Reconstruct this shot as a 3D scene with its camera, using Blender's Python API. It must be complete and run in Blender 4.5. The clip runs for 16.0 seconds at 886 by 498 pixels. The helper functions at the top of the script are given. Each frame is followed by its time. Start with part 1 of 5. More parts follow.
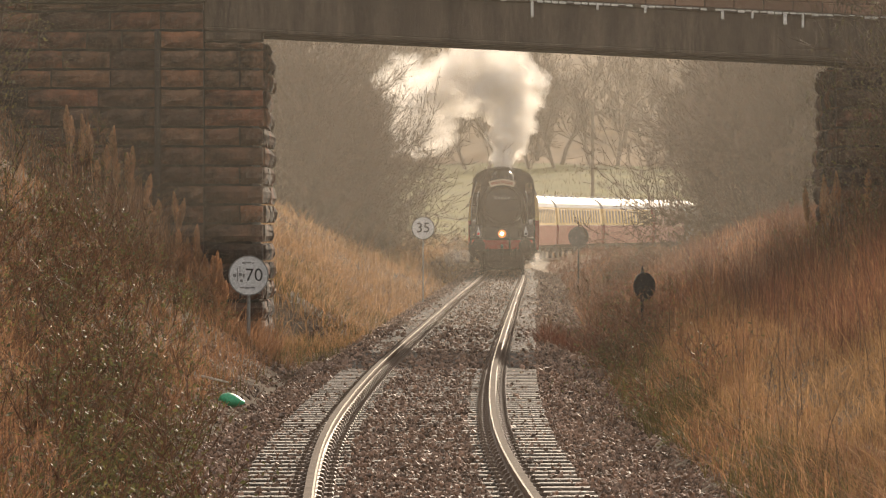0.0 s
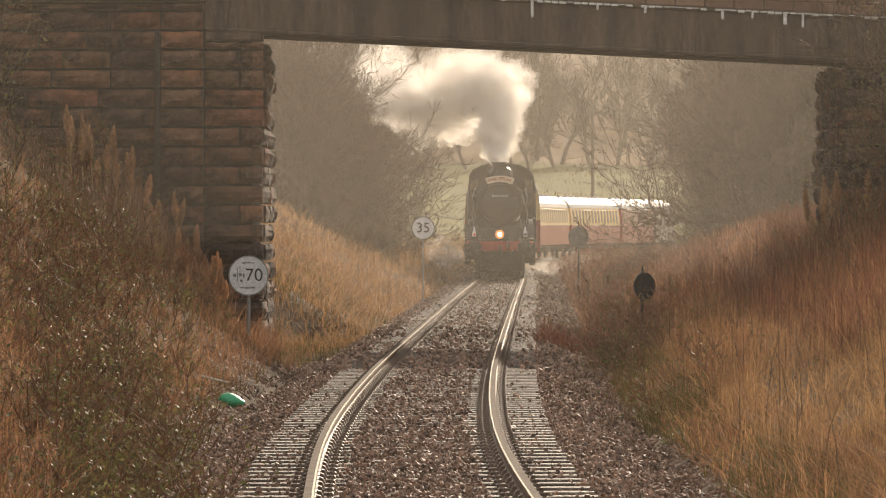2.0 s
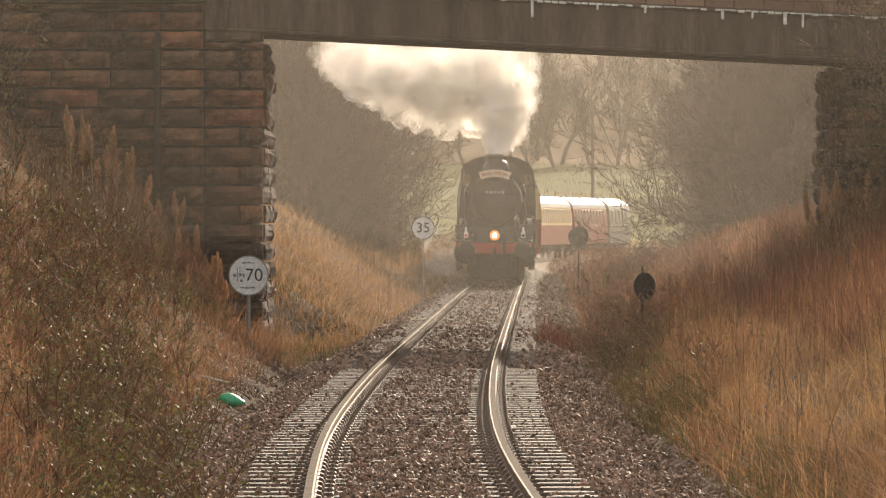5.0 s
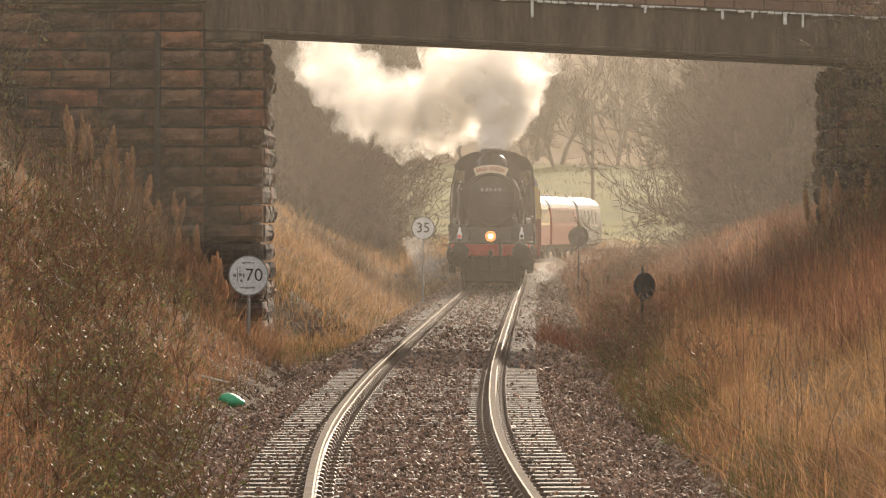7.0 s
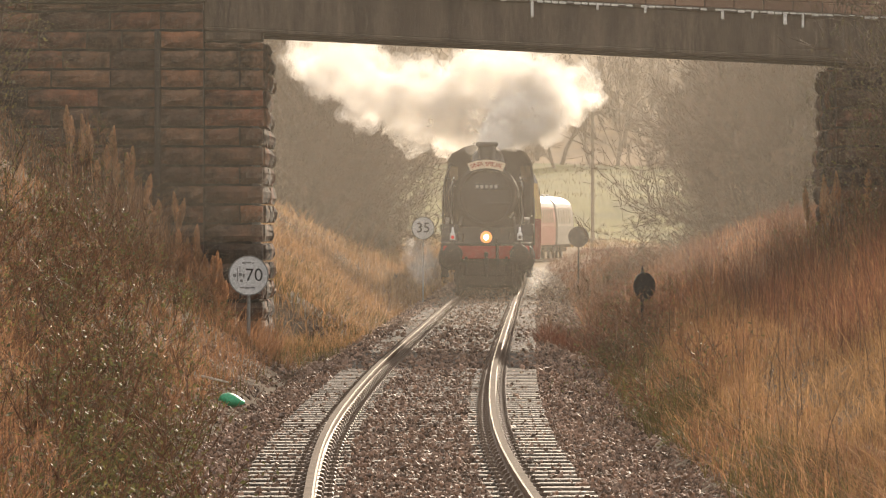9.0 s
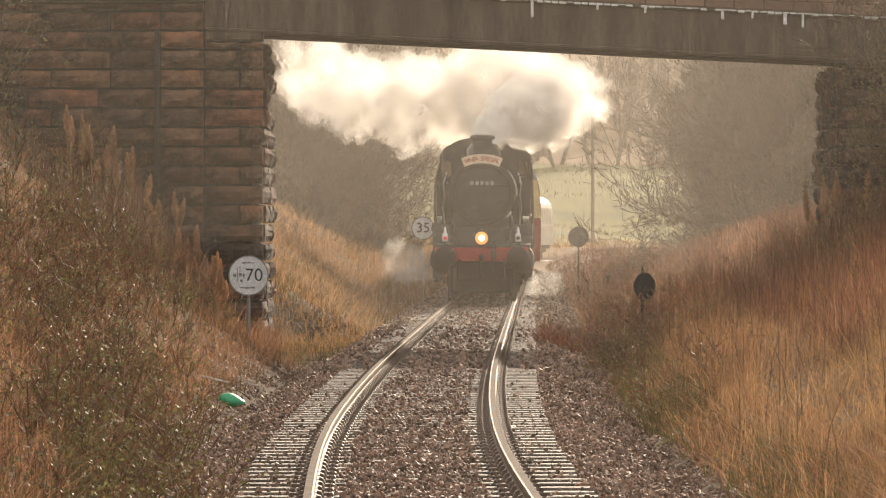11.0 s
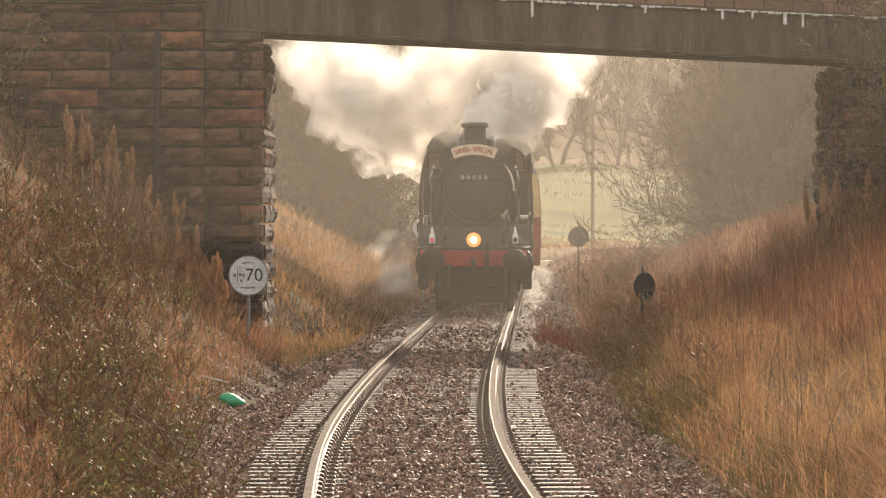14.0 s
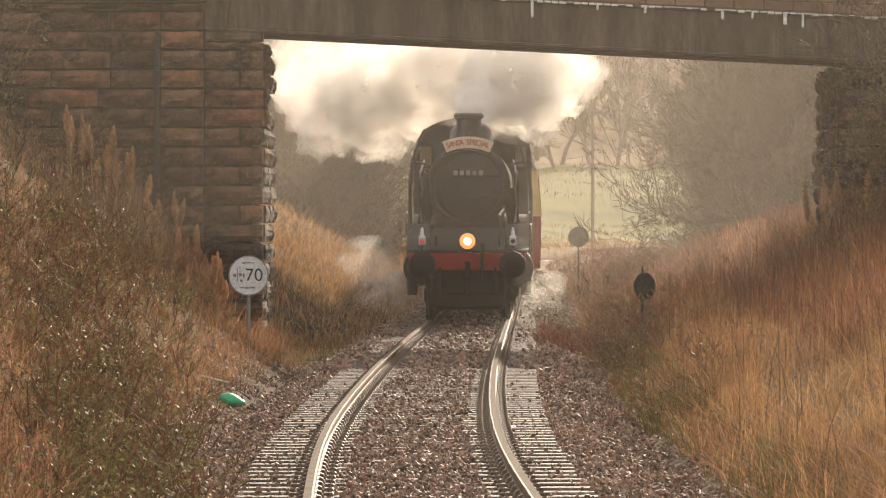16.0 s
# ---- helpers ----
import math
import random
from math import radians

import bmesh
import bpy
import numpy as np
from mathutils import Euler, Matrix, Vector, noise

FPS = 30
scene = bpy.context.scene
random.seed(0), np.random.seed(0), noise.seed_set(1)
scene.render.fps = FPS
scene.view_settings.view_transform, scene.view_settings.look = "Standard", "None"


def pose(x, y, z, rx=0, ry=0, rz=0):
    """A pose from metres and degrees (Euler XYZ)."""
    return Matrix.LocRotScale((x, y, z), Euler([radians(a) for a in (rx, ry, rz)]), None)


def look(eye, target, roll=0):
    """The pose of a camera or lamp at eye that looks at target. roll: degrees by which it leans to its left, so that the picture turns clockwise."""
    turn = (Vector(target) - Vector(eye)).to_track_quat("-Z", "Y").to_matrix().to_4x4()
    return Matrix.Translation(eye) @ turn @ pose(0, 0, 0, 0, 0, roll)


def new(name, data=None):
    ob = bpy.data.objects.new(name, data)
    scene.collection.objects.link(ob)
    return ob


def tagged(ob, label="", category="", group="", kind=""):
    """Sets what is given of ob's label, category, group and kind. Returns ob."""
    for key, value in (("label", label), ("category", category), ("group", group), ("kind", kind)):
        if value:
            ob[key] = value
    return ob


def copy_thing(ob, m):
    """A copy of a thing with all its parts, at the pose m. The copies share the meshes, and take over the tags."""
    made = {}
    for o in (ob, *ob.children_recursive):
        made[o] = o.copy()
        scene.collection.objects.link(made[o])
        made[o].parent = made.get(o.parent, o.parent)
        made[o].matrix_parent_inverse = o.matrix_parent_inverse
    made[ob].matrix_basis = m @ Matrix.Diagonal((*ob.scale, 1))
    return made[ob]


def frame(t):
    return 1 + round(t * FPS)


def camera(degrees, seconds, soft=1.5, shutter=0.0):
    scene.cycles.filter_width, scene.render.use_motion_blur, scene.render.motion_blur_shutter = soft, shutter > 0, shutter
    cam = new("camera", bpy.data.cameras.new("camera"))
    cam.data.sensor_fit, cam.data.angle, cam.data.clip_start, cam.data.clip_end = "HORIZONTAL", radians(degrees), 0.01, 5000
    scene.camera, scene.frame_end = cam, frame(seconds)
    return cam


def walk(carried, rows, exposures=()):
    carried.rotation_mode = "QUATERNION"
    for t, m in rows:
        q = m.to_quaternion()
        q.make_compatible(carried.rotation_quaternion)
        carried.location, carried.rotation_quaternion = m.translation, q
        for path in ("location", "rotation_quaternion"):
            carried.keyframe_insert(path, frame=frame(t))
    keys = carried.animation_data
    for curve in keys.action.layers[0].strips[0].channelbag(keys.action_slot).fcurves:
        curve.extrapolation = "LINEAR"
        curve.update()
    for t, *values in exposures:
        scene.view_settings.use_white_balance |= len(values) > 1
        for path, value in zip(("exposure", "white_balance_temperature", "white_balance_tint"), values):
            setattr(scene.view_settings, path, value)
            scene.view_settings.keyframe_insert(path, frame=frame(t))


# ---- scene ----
cam = camera(8.97, 16.0, soft=1.2)
EYE = Vector((0.0, 0.0, 1.79))
CAM_POSE = pose(0, 0, 1.79, 90 - 0.235, 0, 0)
walk(cam, [(0.0, CAM_POSE), (16.0, CAM_POSE)], exposures=[(0.0, 0.46), (4.0, 0.52), (9.0, 0.76), (16.0, 0.88)])

# ---- light ----
SUN_AZ, SUN_EL = radians(13), radians(19)
SUN_DIR = Vector((math.sin(SUN_AZ) * math.cos(SUN_EL), math.cos(SUN_AZ) * math.cos(SUN_EL), math.sin(SUN_EL)))
world = bpy.data.worlds.new("sky")
scene.world = world
world.use_nodes = True
sky = world.node_tree.nodes.new("ShaderNodeTexSky")
sky.sky_type, sky.sun_disc = "NISHITA", False
sky.sun_elevation, sky.sun_rotation = SUN_EL, SUN_AZ
sky.air_density, sky.dust_density = 1.3, 4.0
bg = world.node_tree.nodes["Background"]
bg.inputs["Strength"].default_value = 0.088
wt = world.node_tree
cloud = wt.nodes.new("ShaderNodeTexNoise")
cloud.inputs["Scale"].default_value, cloud.inputs["Detail"].default_value = 2.2, 5.0
cloud_tone = wt.nodes.new("ShaderNodeValToRGB")
cloud_tone.color_ramp.elements[0].position, cloud_tone.color_ramp.elements[0].color = 0.3, (6.2, 5.9, 5.75, 1)
cloud_tone.color_ramp.elements[1].position, cloud_tone.color_ramp.elements[1].color = 0.75, (11.4, 10.8, 10.3, 1)
veil = wt.nodes.new("ShaderNodeMix")
veil.data_type = "RGBA"
veil.inputs[0].default_value = 0.72
wt.links.new(cloud.outputs["Fac"], cloud_tone.inputs["Fac"])
wt.links.new(sky.outputs[0], veil.inputs[6])
wt.links.new(cloud_tone.outputs[0], veil.inputs[7])
wt.links.new(veil.outputs[2], bg.inputs["Color"])
scene.cycles.transparent_max_bounces = 48
scene.cycles.max_bounces, scene.cycles.transmission_bounces, scene.cycles.diffuse_bounces = 20, 20, 8
sun = new("sun", bpy.data.lights.new("sun", "SUN"))
sun.data.energy, sun.data.angle, sun.data.color = 5.0, radians(1.5), (1.0, 0.83, 0.64)
sun.matrix_world = look(SUN_DIR * 900, (0, 0, 0))

# ---- materials ----
def nodes_of(name):
    m = bpy.data.materials.new(name)
    m.use_nodes = True
    t = m.node_tree
    return m, t, t.nodes["Principled BSDF"]


def noise_ramp(t, scale, stops, detail=6.0, vec=None, rough=0.6):
    n = t.nodes.new("ShaderNodeTexNoise")
    n.inputs["Scale"].default_value, n.inputs["Detail"].default_value, n.inputs["Roughness"].default_value = scale, detail, rough
    if vec:
        t.links.new(vec, n.inputs["Vector"])
    r = t.nodes.new("ShaderNodeValToRGB")
    while len(r.color_ramp.elements) < len(stops):
        r.color_ramp.elements.new(0.5)
    for e, (p, c) in zip(r.color_ramp.elements, stops):
        e.position, e.color = p, (*c, 1) if len(c) == 3 else c
    t.links.new(n.outputs["Fac"], r.inputs["Fac"])
    return n, r


def mul(t, a, b, fac=1.0, mode="MULTIPLY"):
    x = t.nodes.new("ShaderNodeMix")
    x.data_type, x.blend_type = "RGBA", mode
    x.inputs[0].default_value = fac
    t.links.new(a, x.inputs[6])
    t.links.new(b, x.inputs[7])
    return x.outputs[2]


def surface(name, dark, light, scale=3.0, rough=0.8, metal=0.0, bump=0.3, fine=40.0, vary="", spread=0.35, trans=0.0, spec=0.4, bumpd=0.02, palette=(), stretch=None, soot=False):
    """A worn surface: large stains, fine grain, a little relief, and one tone per piece."""
    m, t, p = nodes_of(name)
    co = t.nodes.new("ShaderNodeTexCoord").outputs["Object"]
    if stretch:
        mp = t.nodes.new("ShaderNodeMapping")
        mp.inputs["Scale"].default_value = stretch
        t.links.new(co, mp.inputs["Vector"])
        co = mp.outputs[0]
    _, a = noise_ramp(t, scale, [(0.3, dark), (0.7, light)], vec=co)
    n2, b = noise_ramp(t, fine, [(0.25, (0.6,) * 3), (0.75, (1.25,) * 3)], vec=co)
    col = mul(t, a.outputs[0], b.outputs[0])
    if vary:
        if palette:
            src = t.nodes.new("ShaderNodeObjectInfo").outputs["Random"]
        elif vary == "object":
            src = t.nodes.new("ShaderNodeObjectInfo").outputs["Random"]
        else:
            src = t.nodes.new("ShaderNodeNewGeometry").outputs["Random Per Island"]
        r = t.nodes.new("ShaderNodeValToRGB")
        lo, hi = 1 - spread, 1 + spread
        r.color_ramp.elements[0].color = (lo, lo * 0.97, lo * 0.92, 1)
        r.color_ramp.elements[1].color = (hi, hi * 0.99, hi * 0.95, 1)
        for k, c in enumerate(palette):
            el = r.color_ramp.elements[k] if k < 2 else r.color_ramp.elements.new(1.0)
            el.position, el.color = k / len(palette), (*c, 1)
        if palette:
            r.color_ramp.interpolation = "CONSTANT"
        t.links.new(src, r.inputs[0])
        col = mul(t, col, r.outputs[0])
    if soot:
        where = t.nodes.new("ShaderNodeNewGeometry").outputs["Position"]
        _, d = noise_ramp(t, 0.75, [(0.38, (0.13, 0.15, 0.16)), (0.5, (0.8, 0.77, 0.75)), (0.7, (1.45, 1.2, 1.05))], vec=where, detail=7, rough=0.65)
        col = mul(t, col, d.outputs[0])
        _, d = noise_ramp(t, 2.6, [(0.66, (0, 0, 0)), (0.78, (0.06, 0.06, 0.055))], vec=where, detail=8, rough=0.7)
        col = mul(t, col, d.outputs[0], mode="ADD")
    t.links.new(col, p.inputs["Base Color"])
    p.inputs["Roughness"].default_value, p.inputs["Metallic"].default_value = rough, metal
    p.inputs["Specular IOR Level"].default_value = spec
    if bump:
        bn = t.nodes.new("ShaderNodeBump")
        bn.inputs["Strength"].default_value, bn.inputs["Distance"].default_value = bump, bumpd
        t.links.new(n2.outputs["Fac"], bn.inputs["Height"])
        t.links.new(bn.outputs[0], p.inputs["Normal"])
    if trans:
        tr = t.nodes.new("ShaderNodeBsdfTranslucent")
        t.links.new(col, tr.inputs["Color"])
        mx = t.nodes.new("ShaderNodeMixShader")
        mx.inputs[0].default_value = trans
        t.links.new(p.outputs[0], mx.inputs[1])
        t.links.new(tr.outputs[0], mx.inputs[2])
        t.links.new(mx.outputs[0], t.nodes["Material Output"].inputs["Surface"])
    return m


def vapour(name, colour, alpha, scale, spread=0.5, trans=0.6, forward=0.0):
    """Thin vapour: part of the light goes straight through, the rest is scattered."""
    m, t, p = nodes_of(name)
    t.nodes.remove(p)
    co = t.nodes.new("ShaderNodeTexCoord").outputs["Object"]
    _, r = noise_ramp(t, scale, [(0.3, (alpha * (1 - spread),) * 3), (0.7, (min(1.0, alpha * (1 + spread)),) * 3)], detail=4, vec=co)
    d, tr = t.nodes.new("ShaderNodeBsdfDiffuse"), t.nodes.new("ShaderNodeBsdfTranslucent")
    d.inputs[0].default_value = tr.inputs[0].default_value = (*colour, 1)
    mx, mo = t.nodes.new("ShaderNodeMixShader"), t.nodes.new("ShaderNodeMixShader")
    mx.inputs[0].default_value = trans
    t.links.new(d.outputs[0], mx.inputs[1])
    through_light = tr.outputs[0]
    if forward:
        rf, both = t.nodes.new("ShaderNodeBsdfRefraction"), t.nodes.new("ShaderNodeMixShader")
        rf.inputs["Color"].default_value = (*colour, 1)
        rf.inputs["Roughness"].default_value, rf.inputs["IOR"].default_value = 0.9, 1.3
        both.inputs[0].default_value = forward
        t.links.new(tr.outputs[0], both.inputs[1])
        t.links.new(rf.outputs[0], both.inputs[2])
        through_light = both.outputs[0]
    t.links.new(through_light, mx.inputs[2])
    clear = t.nodes.new("ShaderNodeBsdfTransparent")
    t.links.new(r.outputs[0], mo.inputs[0])
    t.links.new(clear.outputs[0], mo.inputs[1])
    t.links.new(mx.outputs[0], mo.inputs[2])
    t.links.new(mo.outputs[0], t.nodes["Material Output"].inputs["Surface"])
    return m


def glow(name, colour, power):
    m, t, p = nodes_of(name)
    p.inputs["Base Color"].default_value = (*colour, 1)
    p.inputs["Emission Color"].default_value, p.inputs["Emission Strength"].default_value = (*colour, 1), power
    return m


M_STONE = surface("sandstone", (0.035, 0.026, 0.022), (0.24, 0.135, 0.088), 2.2, 0.9, bump=0.9, fine=22, vary="object", spread=0.55, bumpd=0.04, palette=((0.8, 0.8, 0.8), (1.35, 0.95, 0.8), (0.45, 0.45, 0.46), (1.1, 1.0, 0.85), (0.65, 0.6, 0.55), (1.5, 1.15, 0.85), (0.85, 0.75, 0.7), (1.2, 1.2, 1.1), (0.55, 0.5, 0.48)), soot=True)
M_MORTAR = surface("mortar", (0.02, 0.016, 0.013), (0.06, 0.048, 0.038), 4, 0.95)
M_CONCRETE = surface("stained_concrete", (0.028, 0.02, 0.014), (0.11, 0.08, 0.056), 1.6, 0.9, bump=0.4, fine=12, stretch=(1.6, 1.0, 0.25))
M_LIME = surface("lime_deposit", (0.55, 0.53, 0.48), (0.8, 0.78, 0.72), 5, 0.9)
M_BRICK = surface("brick", (0.14, 0.08, 0.055), (0.3, 0.17, 0.12), 2, 0.9, vary="object", spread=0.3)
M_BALLAST = surface("ballast_stone", (0.125, 0.075, 0.053), (0.32, 0.207, 0.15), 1.2, 0.7, bump=0.0, fine=60, vary="island", spread=0.65, spec=0.36)
M_EARTH = surface("earth", (0.03, 0.02, 0.013), (0.085, 0.054, 0.03), 0.6, 0.95, bump=0.6, fine=9, spec=0.03)
M_FIELD = surface("field", (0.026, 0.034, 0.008), (0.125, 0.118, 0.024), 0.16, 0.95, bump=0.3, fine=1.5, spec=0.03)
M_LITTER = surface("leaf_litter", (0.06, 0.04, 0.025), (0.2, 0.13, 0.07), 0.08, 0.95, bump=0.5, fine=2, spec=0.03)
M_BRAMBLE = surface("bramble_stem", (0.085, 0.042, 0.027), (0.28, 0.145, 0.078), 0.9, 0.7, bump=0, vary="island", spread=0.5, fine=4, spec=0.12)
M_RAIL = surface("rail_rust", (0.1, 0.065, 0.045), (0.25, 0.165, 0.115), 5, 0.6, 0.3, bump=0.3)
M_RAILTOP = surface("rail_polished", (0.055, 0.037, 0.027), (0.13, 0.093, 0.067), 6, 0.9, 0.0, bump=0.15, spec=0.05)
M_SHINE = surface("rail_gauge_edge", (0.6, 0.57, 0.53), (0.85, 0.82, 0.78), 4, 0.22, 1.0, bump=0.05)
M_SLEEPER = surface("wet_sleeper", (0.045, 0.037, 0.031), (0.135, 0.105, 0.085), 5, 0.72, bump=0.5, fine=50, vary="object", spread=0.5, spec=0.28)
M_CHAIR = surface("chair_iron", (0.07, 0.05, 0.038), (0.2, 0.14, 0.105), 9, 0.65, 0.2)
M_DRY = surface("dry_grass", (0.16, 0.09, 0.042), (0.355, 0.212, 0.103), 0.9, 0.8, bump=0, vary="island", spread=0.45, trans=0.5, fine=3, spec=0.12)
M_RUST = surface("dead_bracken", (0.15, 0.073, 0.043), (0.38, 0.2, 0.105), 0.9, 0.8, bump=0, vary="island", spread=0.45, trans=0.4, fine=3, spec=0.12)
M_ORANGE = surface("orange_grass", (0.21, 0.115, 0.058), (0.42, 0.25, 0.13), 0.9, 0.8, bump=0, vary="island", spread=0.45, trans=0.4, fine=3, spec=0.12)
M_GREEN = surface("green_grass", (0.055, 0.047, 0.019), (0.14, 0.11, 0.042), 0.6, 0.7, bump=0, vary="island", spread=0.4, trans=0.45, fine=3, spec=0.12)
M_PLUME = surface("plume_heads", (0.42, 0.22, 0.11), (0.66, 0.39, 0.21), 1.5, 0.9, bump=0, vary="island", spread=0.3, trans=0.4, fine=4, spec=0.12)
M_TWIG = surface("bare_twigs", (0.05, 0.034, 0.024), (0.15, 0.1, 0.07), 0.7, 0.7, bump=0, vary="island", spread=0.4, fine=4, spec=0.12)
M_BARK = surface("bark", (0.06, 0.045, 0.035), (0.16, 0.12, 0.09), 2, 0.85, fine=15, spec=0.12)
M_LEAF = surface("bramble_leaf", (0.055, 0.06, 0.02), (0.18, 0.155, 0.05), 1, 0.62, bump=0, vary="island", spread=0.5, trans=0.3, fine=3)
M_BLACK = surface("engine_black", (0.012, 0.011, 0.011), (0.03, 0.028, 0.026), 2, 0.4, bump=0.1)
M_SOOT = surface("sooty_black", (0.015, 0.013, 0.012), (0.03, 0.026, 0.024), 3, 0.7)
M_REDBEAM = surface("buffer_beam_red", (0.22, 0.014, 0.013), (0.34, 0.022, 0.02), 4, 0.5, bump=0.05)
M_CREAM = surface("coach_cream", (0.56, 0.38, 0.15), (0.68, 0.48, 0.21), 2, 0.68, bump=0.03, spec=0.25)
M_PALE = surface("coach_pale_grey", (0.2, 0.18, 0.15), (0.3, 0.27, 0.225), 2, 0.5, bump=0.03)
M_CRIMSON = surface("coach_crimson", (0.22, 0.026, 0.022), (0.32, 0.045, 0.038), 2, 0.35, bump=0.03)
M_ROOF = surface("coach_roof_grey", (0.2, 0.2, 0.205), (0.3, 0.3, 0.305), 1.5, 0.6, bump=0.05, spec=0.5)
M_GLASS = surface("coach_window", (0.1, 0.072, 0.04), (0.18, 0.13, 0.07), 2, 0.4, bump=0, spec=0.4)
M_STEEL = surface("bright_steel", (0.4, 0.39, 0.37), (0.6, 0.58, 0.55), 7, 0.35, 0.9, bump=0.05)
M_WHITE = surface("white_enamel", (0.6, 0.6, 0.58), (0.82, 0.82, 0.8), 3, 0.45, bump=0.05)
M_SIGNBLACK = surface("sign_black", (0.02, 0.02, 0.02), (0.035, 0.035, 0.035), 5, 0.5, bump=0)
# Dark sign back lifted to grey: haze before it is put into the colour.
M_SIGN_HAZED = surface("sign_back_hazed", (0.09, 0.09, 0.09), (0.15, 0.15, 0.145), 5, 0.7, bump=0)
M_REDDEAD = surface("red_dead_bracken", (0.085, 0.037, 0.026), (0.2, 0.088, 0.056), 0.9, 0.8, bump=0, vary="island", spread=0.45, trans=0.3, fine=3, spec=0.12)
M_GREY = surface("galvanised", (0.2, 0.2, 0.19), (0.33, 0.32, 0.3), 6, 0.6, 0.4)
M_PLASTIC = surface("green_plastic", (0.015, 0.26, 0.11), (0.03, 0.4, 0.18), 4, 0.45, bump=0.1)
M_BOARD = surface("headboard_cream", (0.66, 0.52, 0.36), (0.8, 0.66, 0.48), 6, 0.5, bump=0)
M_BOARDRED = surface("headboard_red", (0.3, 0.03, 0.02), (0.4, 0.05, 0.04), 6, 0.5, bump=0)
M_LAMP = glow("headlamp_glow", (1.0, 0.82, 0.6), 9)
M_HALO = glow("halo_glow", (1.0, 0.34, 0.1), 0.55)
M_TAIL = glow("red_lens", (0.6, 0.05, 0.05), 0.2)
SMOKE_WHITE = (0.99, 0.96, 0.91)
SMOKE_GREY = (0.88, 0.85, 0.82)
M_SMOKE = [vapour("smoke_veil", SMOKE_WHITE, 0.12, 1.3, 0.75, 0.95, 0.22), vapour("smoke_body", SMOKE_WHITE, 0.17, 1.6, 0.6, 0.95, 0.22)]
# Coal smoke grey, with the shade of the plume's core put into the colour.
M_SMOKE_SHADE = [vapour("smoke_veil_grey", SMOKE_GREY, 0.12, 1.3, 0.85, 0.9), vapour("smoke_body_grey", SMOKE_GREY, 0.18, 1.6, 0.6, 0.9)]
M_DRIFT = [vapour("smoke_drift_veil", SMOKE_WHITE, 0.08, 1.3, 0.9, 0.93, 0.12), vapour("smoke_drift_body", SMOKE_WHITE, 0.11, 1.6, 0.8, 0.93, 0.12)]
M_WISP = [vapour("steam_wisp", SMOKE_WHITE, 0.05, 1.8, 0.8, 0.7)] * 2
M_PALEWOOD = surface("pale_dead_wood", (0.4, 0.35, 0.28), (0.66, 0.6, 0.5), 6, 0.7)
M_POST = surface("post_wood", (0.1, 0.075, 0.05), (0.2, 0.15, 0.1), 5, 0.85)


# ---- mesh helpers ----
def raw(name, verts, faces, mat, smooth=False, mat_index=None):
    """A mesh object from arrays; all faces have the same number of corners."""
    verts, faces = np.asarray(verts, np.float32), np.asarray(faces, np.int32)
    me = bpy.data.meshes.new(name)
    k = faces.shape[1]
    me.vertices.add(len(verts))
    me.vertices.foreach_set("co", verts.ravel())
    me.loops.add(faces.size)
    me.loops.foreach_set("vertex_index", faces.ravel())
    me.polygons.add(len(faces))
    me.polygons.foreach_set("loop_start", np.arange(0, faces.size, k, dtype=np.int32))
    me.polygons.foreach_set("use_smooth", np.full(len(faces), smooth))
    for m in mat if isinstance(mat, list) else [mat]:
        me.materials.append(m)
    if mat_index is not None:
        me.polygons.foreach_set("material_index", np.asarray(mat_index, np.int32))
    me.update(calc_edges=True)
    return new(name, me)


def part(name, bm, material, parent=None, label="", smooth=False):
    me = bpy.data.meshes.new(name)
    bmesh.ops.recalc_face_normals(bm, faces=bm.faces)
    if smooth:
        for f in bm.faces:
            f.smooth = True
    bm.to_mesh(me)
    bm.free()
    me.materials.append(material)
    ob = new(name, me)
    ob.parent = parent
    return tagged(ob, label)


def box(x0, x1, y0, y1, z0, z1, bevel=0.0, bm=None, seg=1):
    bm = bm or bmesh.new()
    m = Matrix.Translation(((x0 + x1) / 2, (y0 + y1) / 2, (z0 + z1) / 2)) @ Matrix.Diagonal((x1 - x0, y1 - y0, z1 - z0, 1))
    r = bmesh.ops.create_cube(bm, size=1, matrix=m)
    if bevel:
        es = list({e for v in r["verts"] for e in v.link_edges})
        bmesh.ops.bevel(bm, geom=es, offset=bevel, segments=seg, affect="EDGES", clamp_overlap=True)
    return bm


def tube(p0, p1, r0, r1=None, seg=16, bm=None):
    bm = bm or bmesh.new()
    p0, p1 = Vector(p0), Vector(p1)
    d = p1 - p0
    m = Matrix.Translation((p0 + p1) / 2) @ d.to_track_quat("Z", "Y").to_matrix().to_4x4()
    bmesh.ops.create_cone(bm, cap_ends=True, segments=seg, radius1=r0, radius2=r0 if r1 is None else r1, depth=d.length, matrix=m)
    return bm


def prism(outline, y0, y1, bm=None):
    """An outline in x, z drawn out along y."""
    bm = bm or bmesh.new()
    a = [bm.verts.new((x, y0, z)) for x, z in outline]
    b = [bm.verts.new((x, y1, z)) for x, z in outline]
    n = len(outline)
    bm.faces.new(a)
    bm.faces.new(b[::-1])
    for i in range(n):
        bm.faces.new((a[i], b[i], b[(i + 1) % n], a[(i + 1) % n]))
    return bm


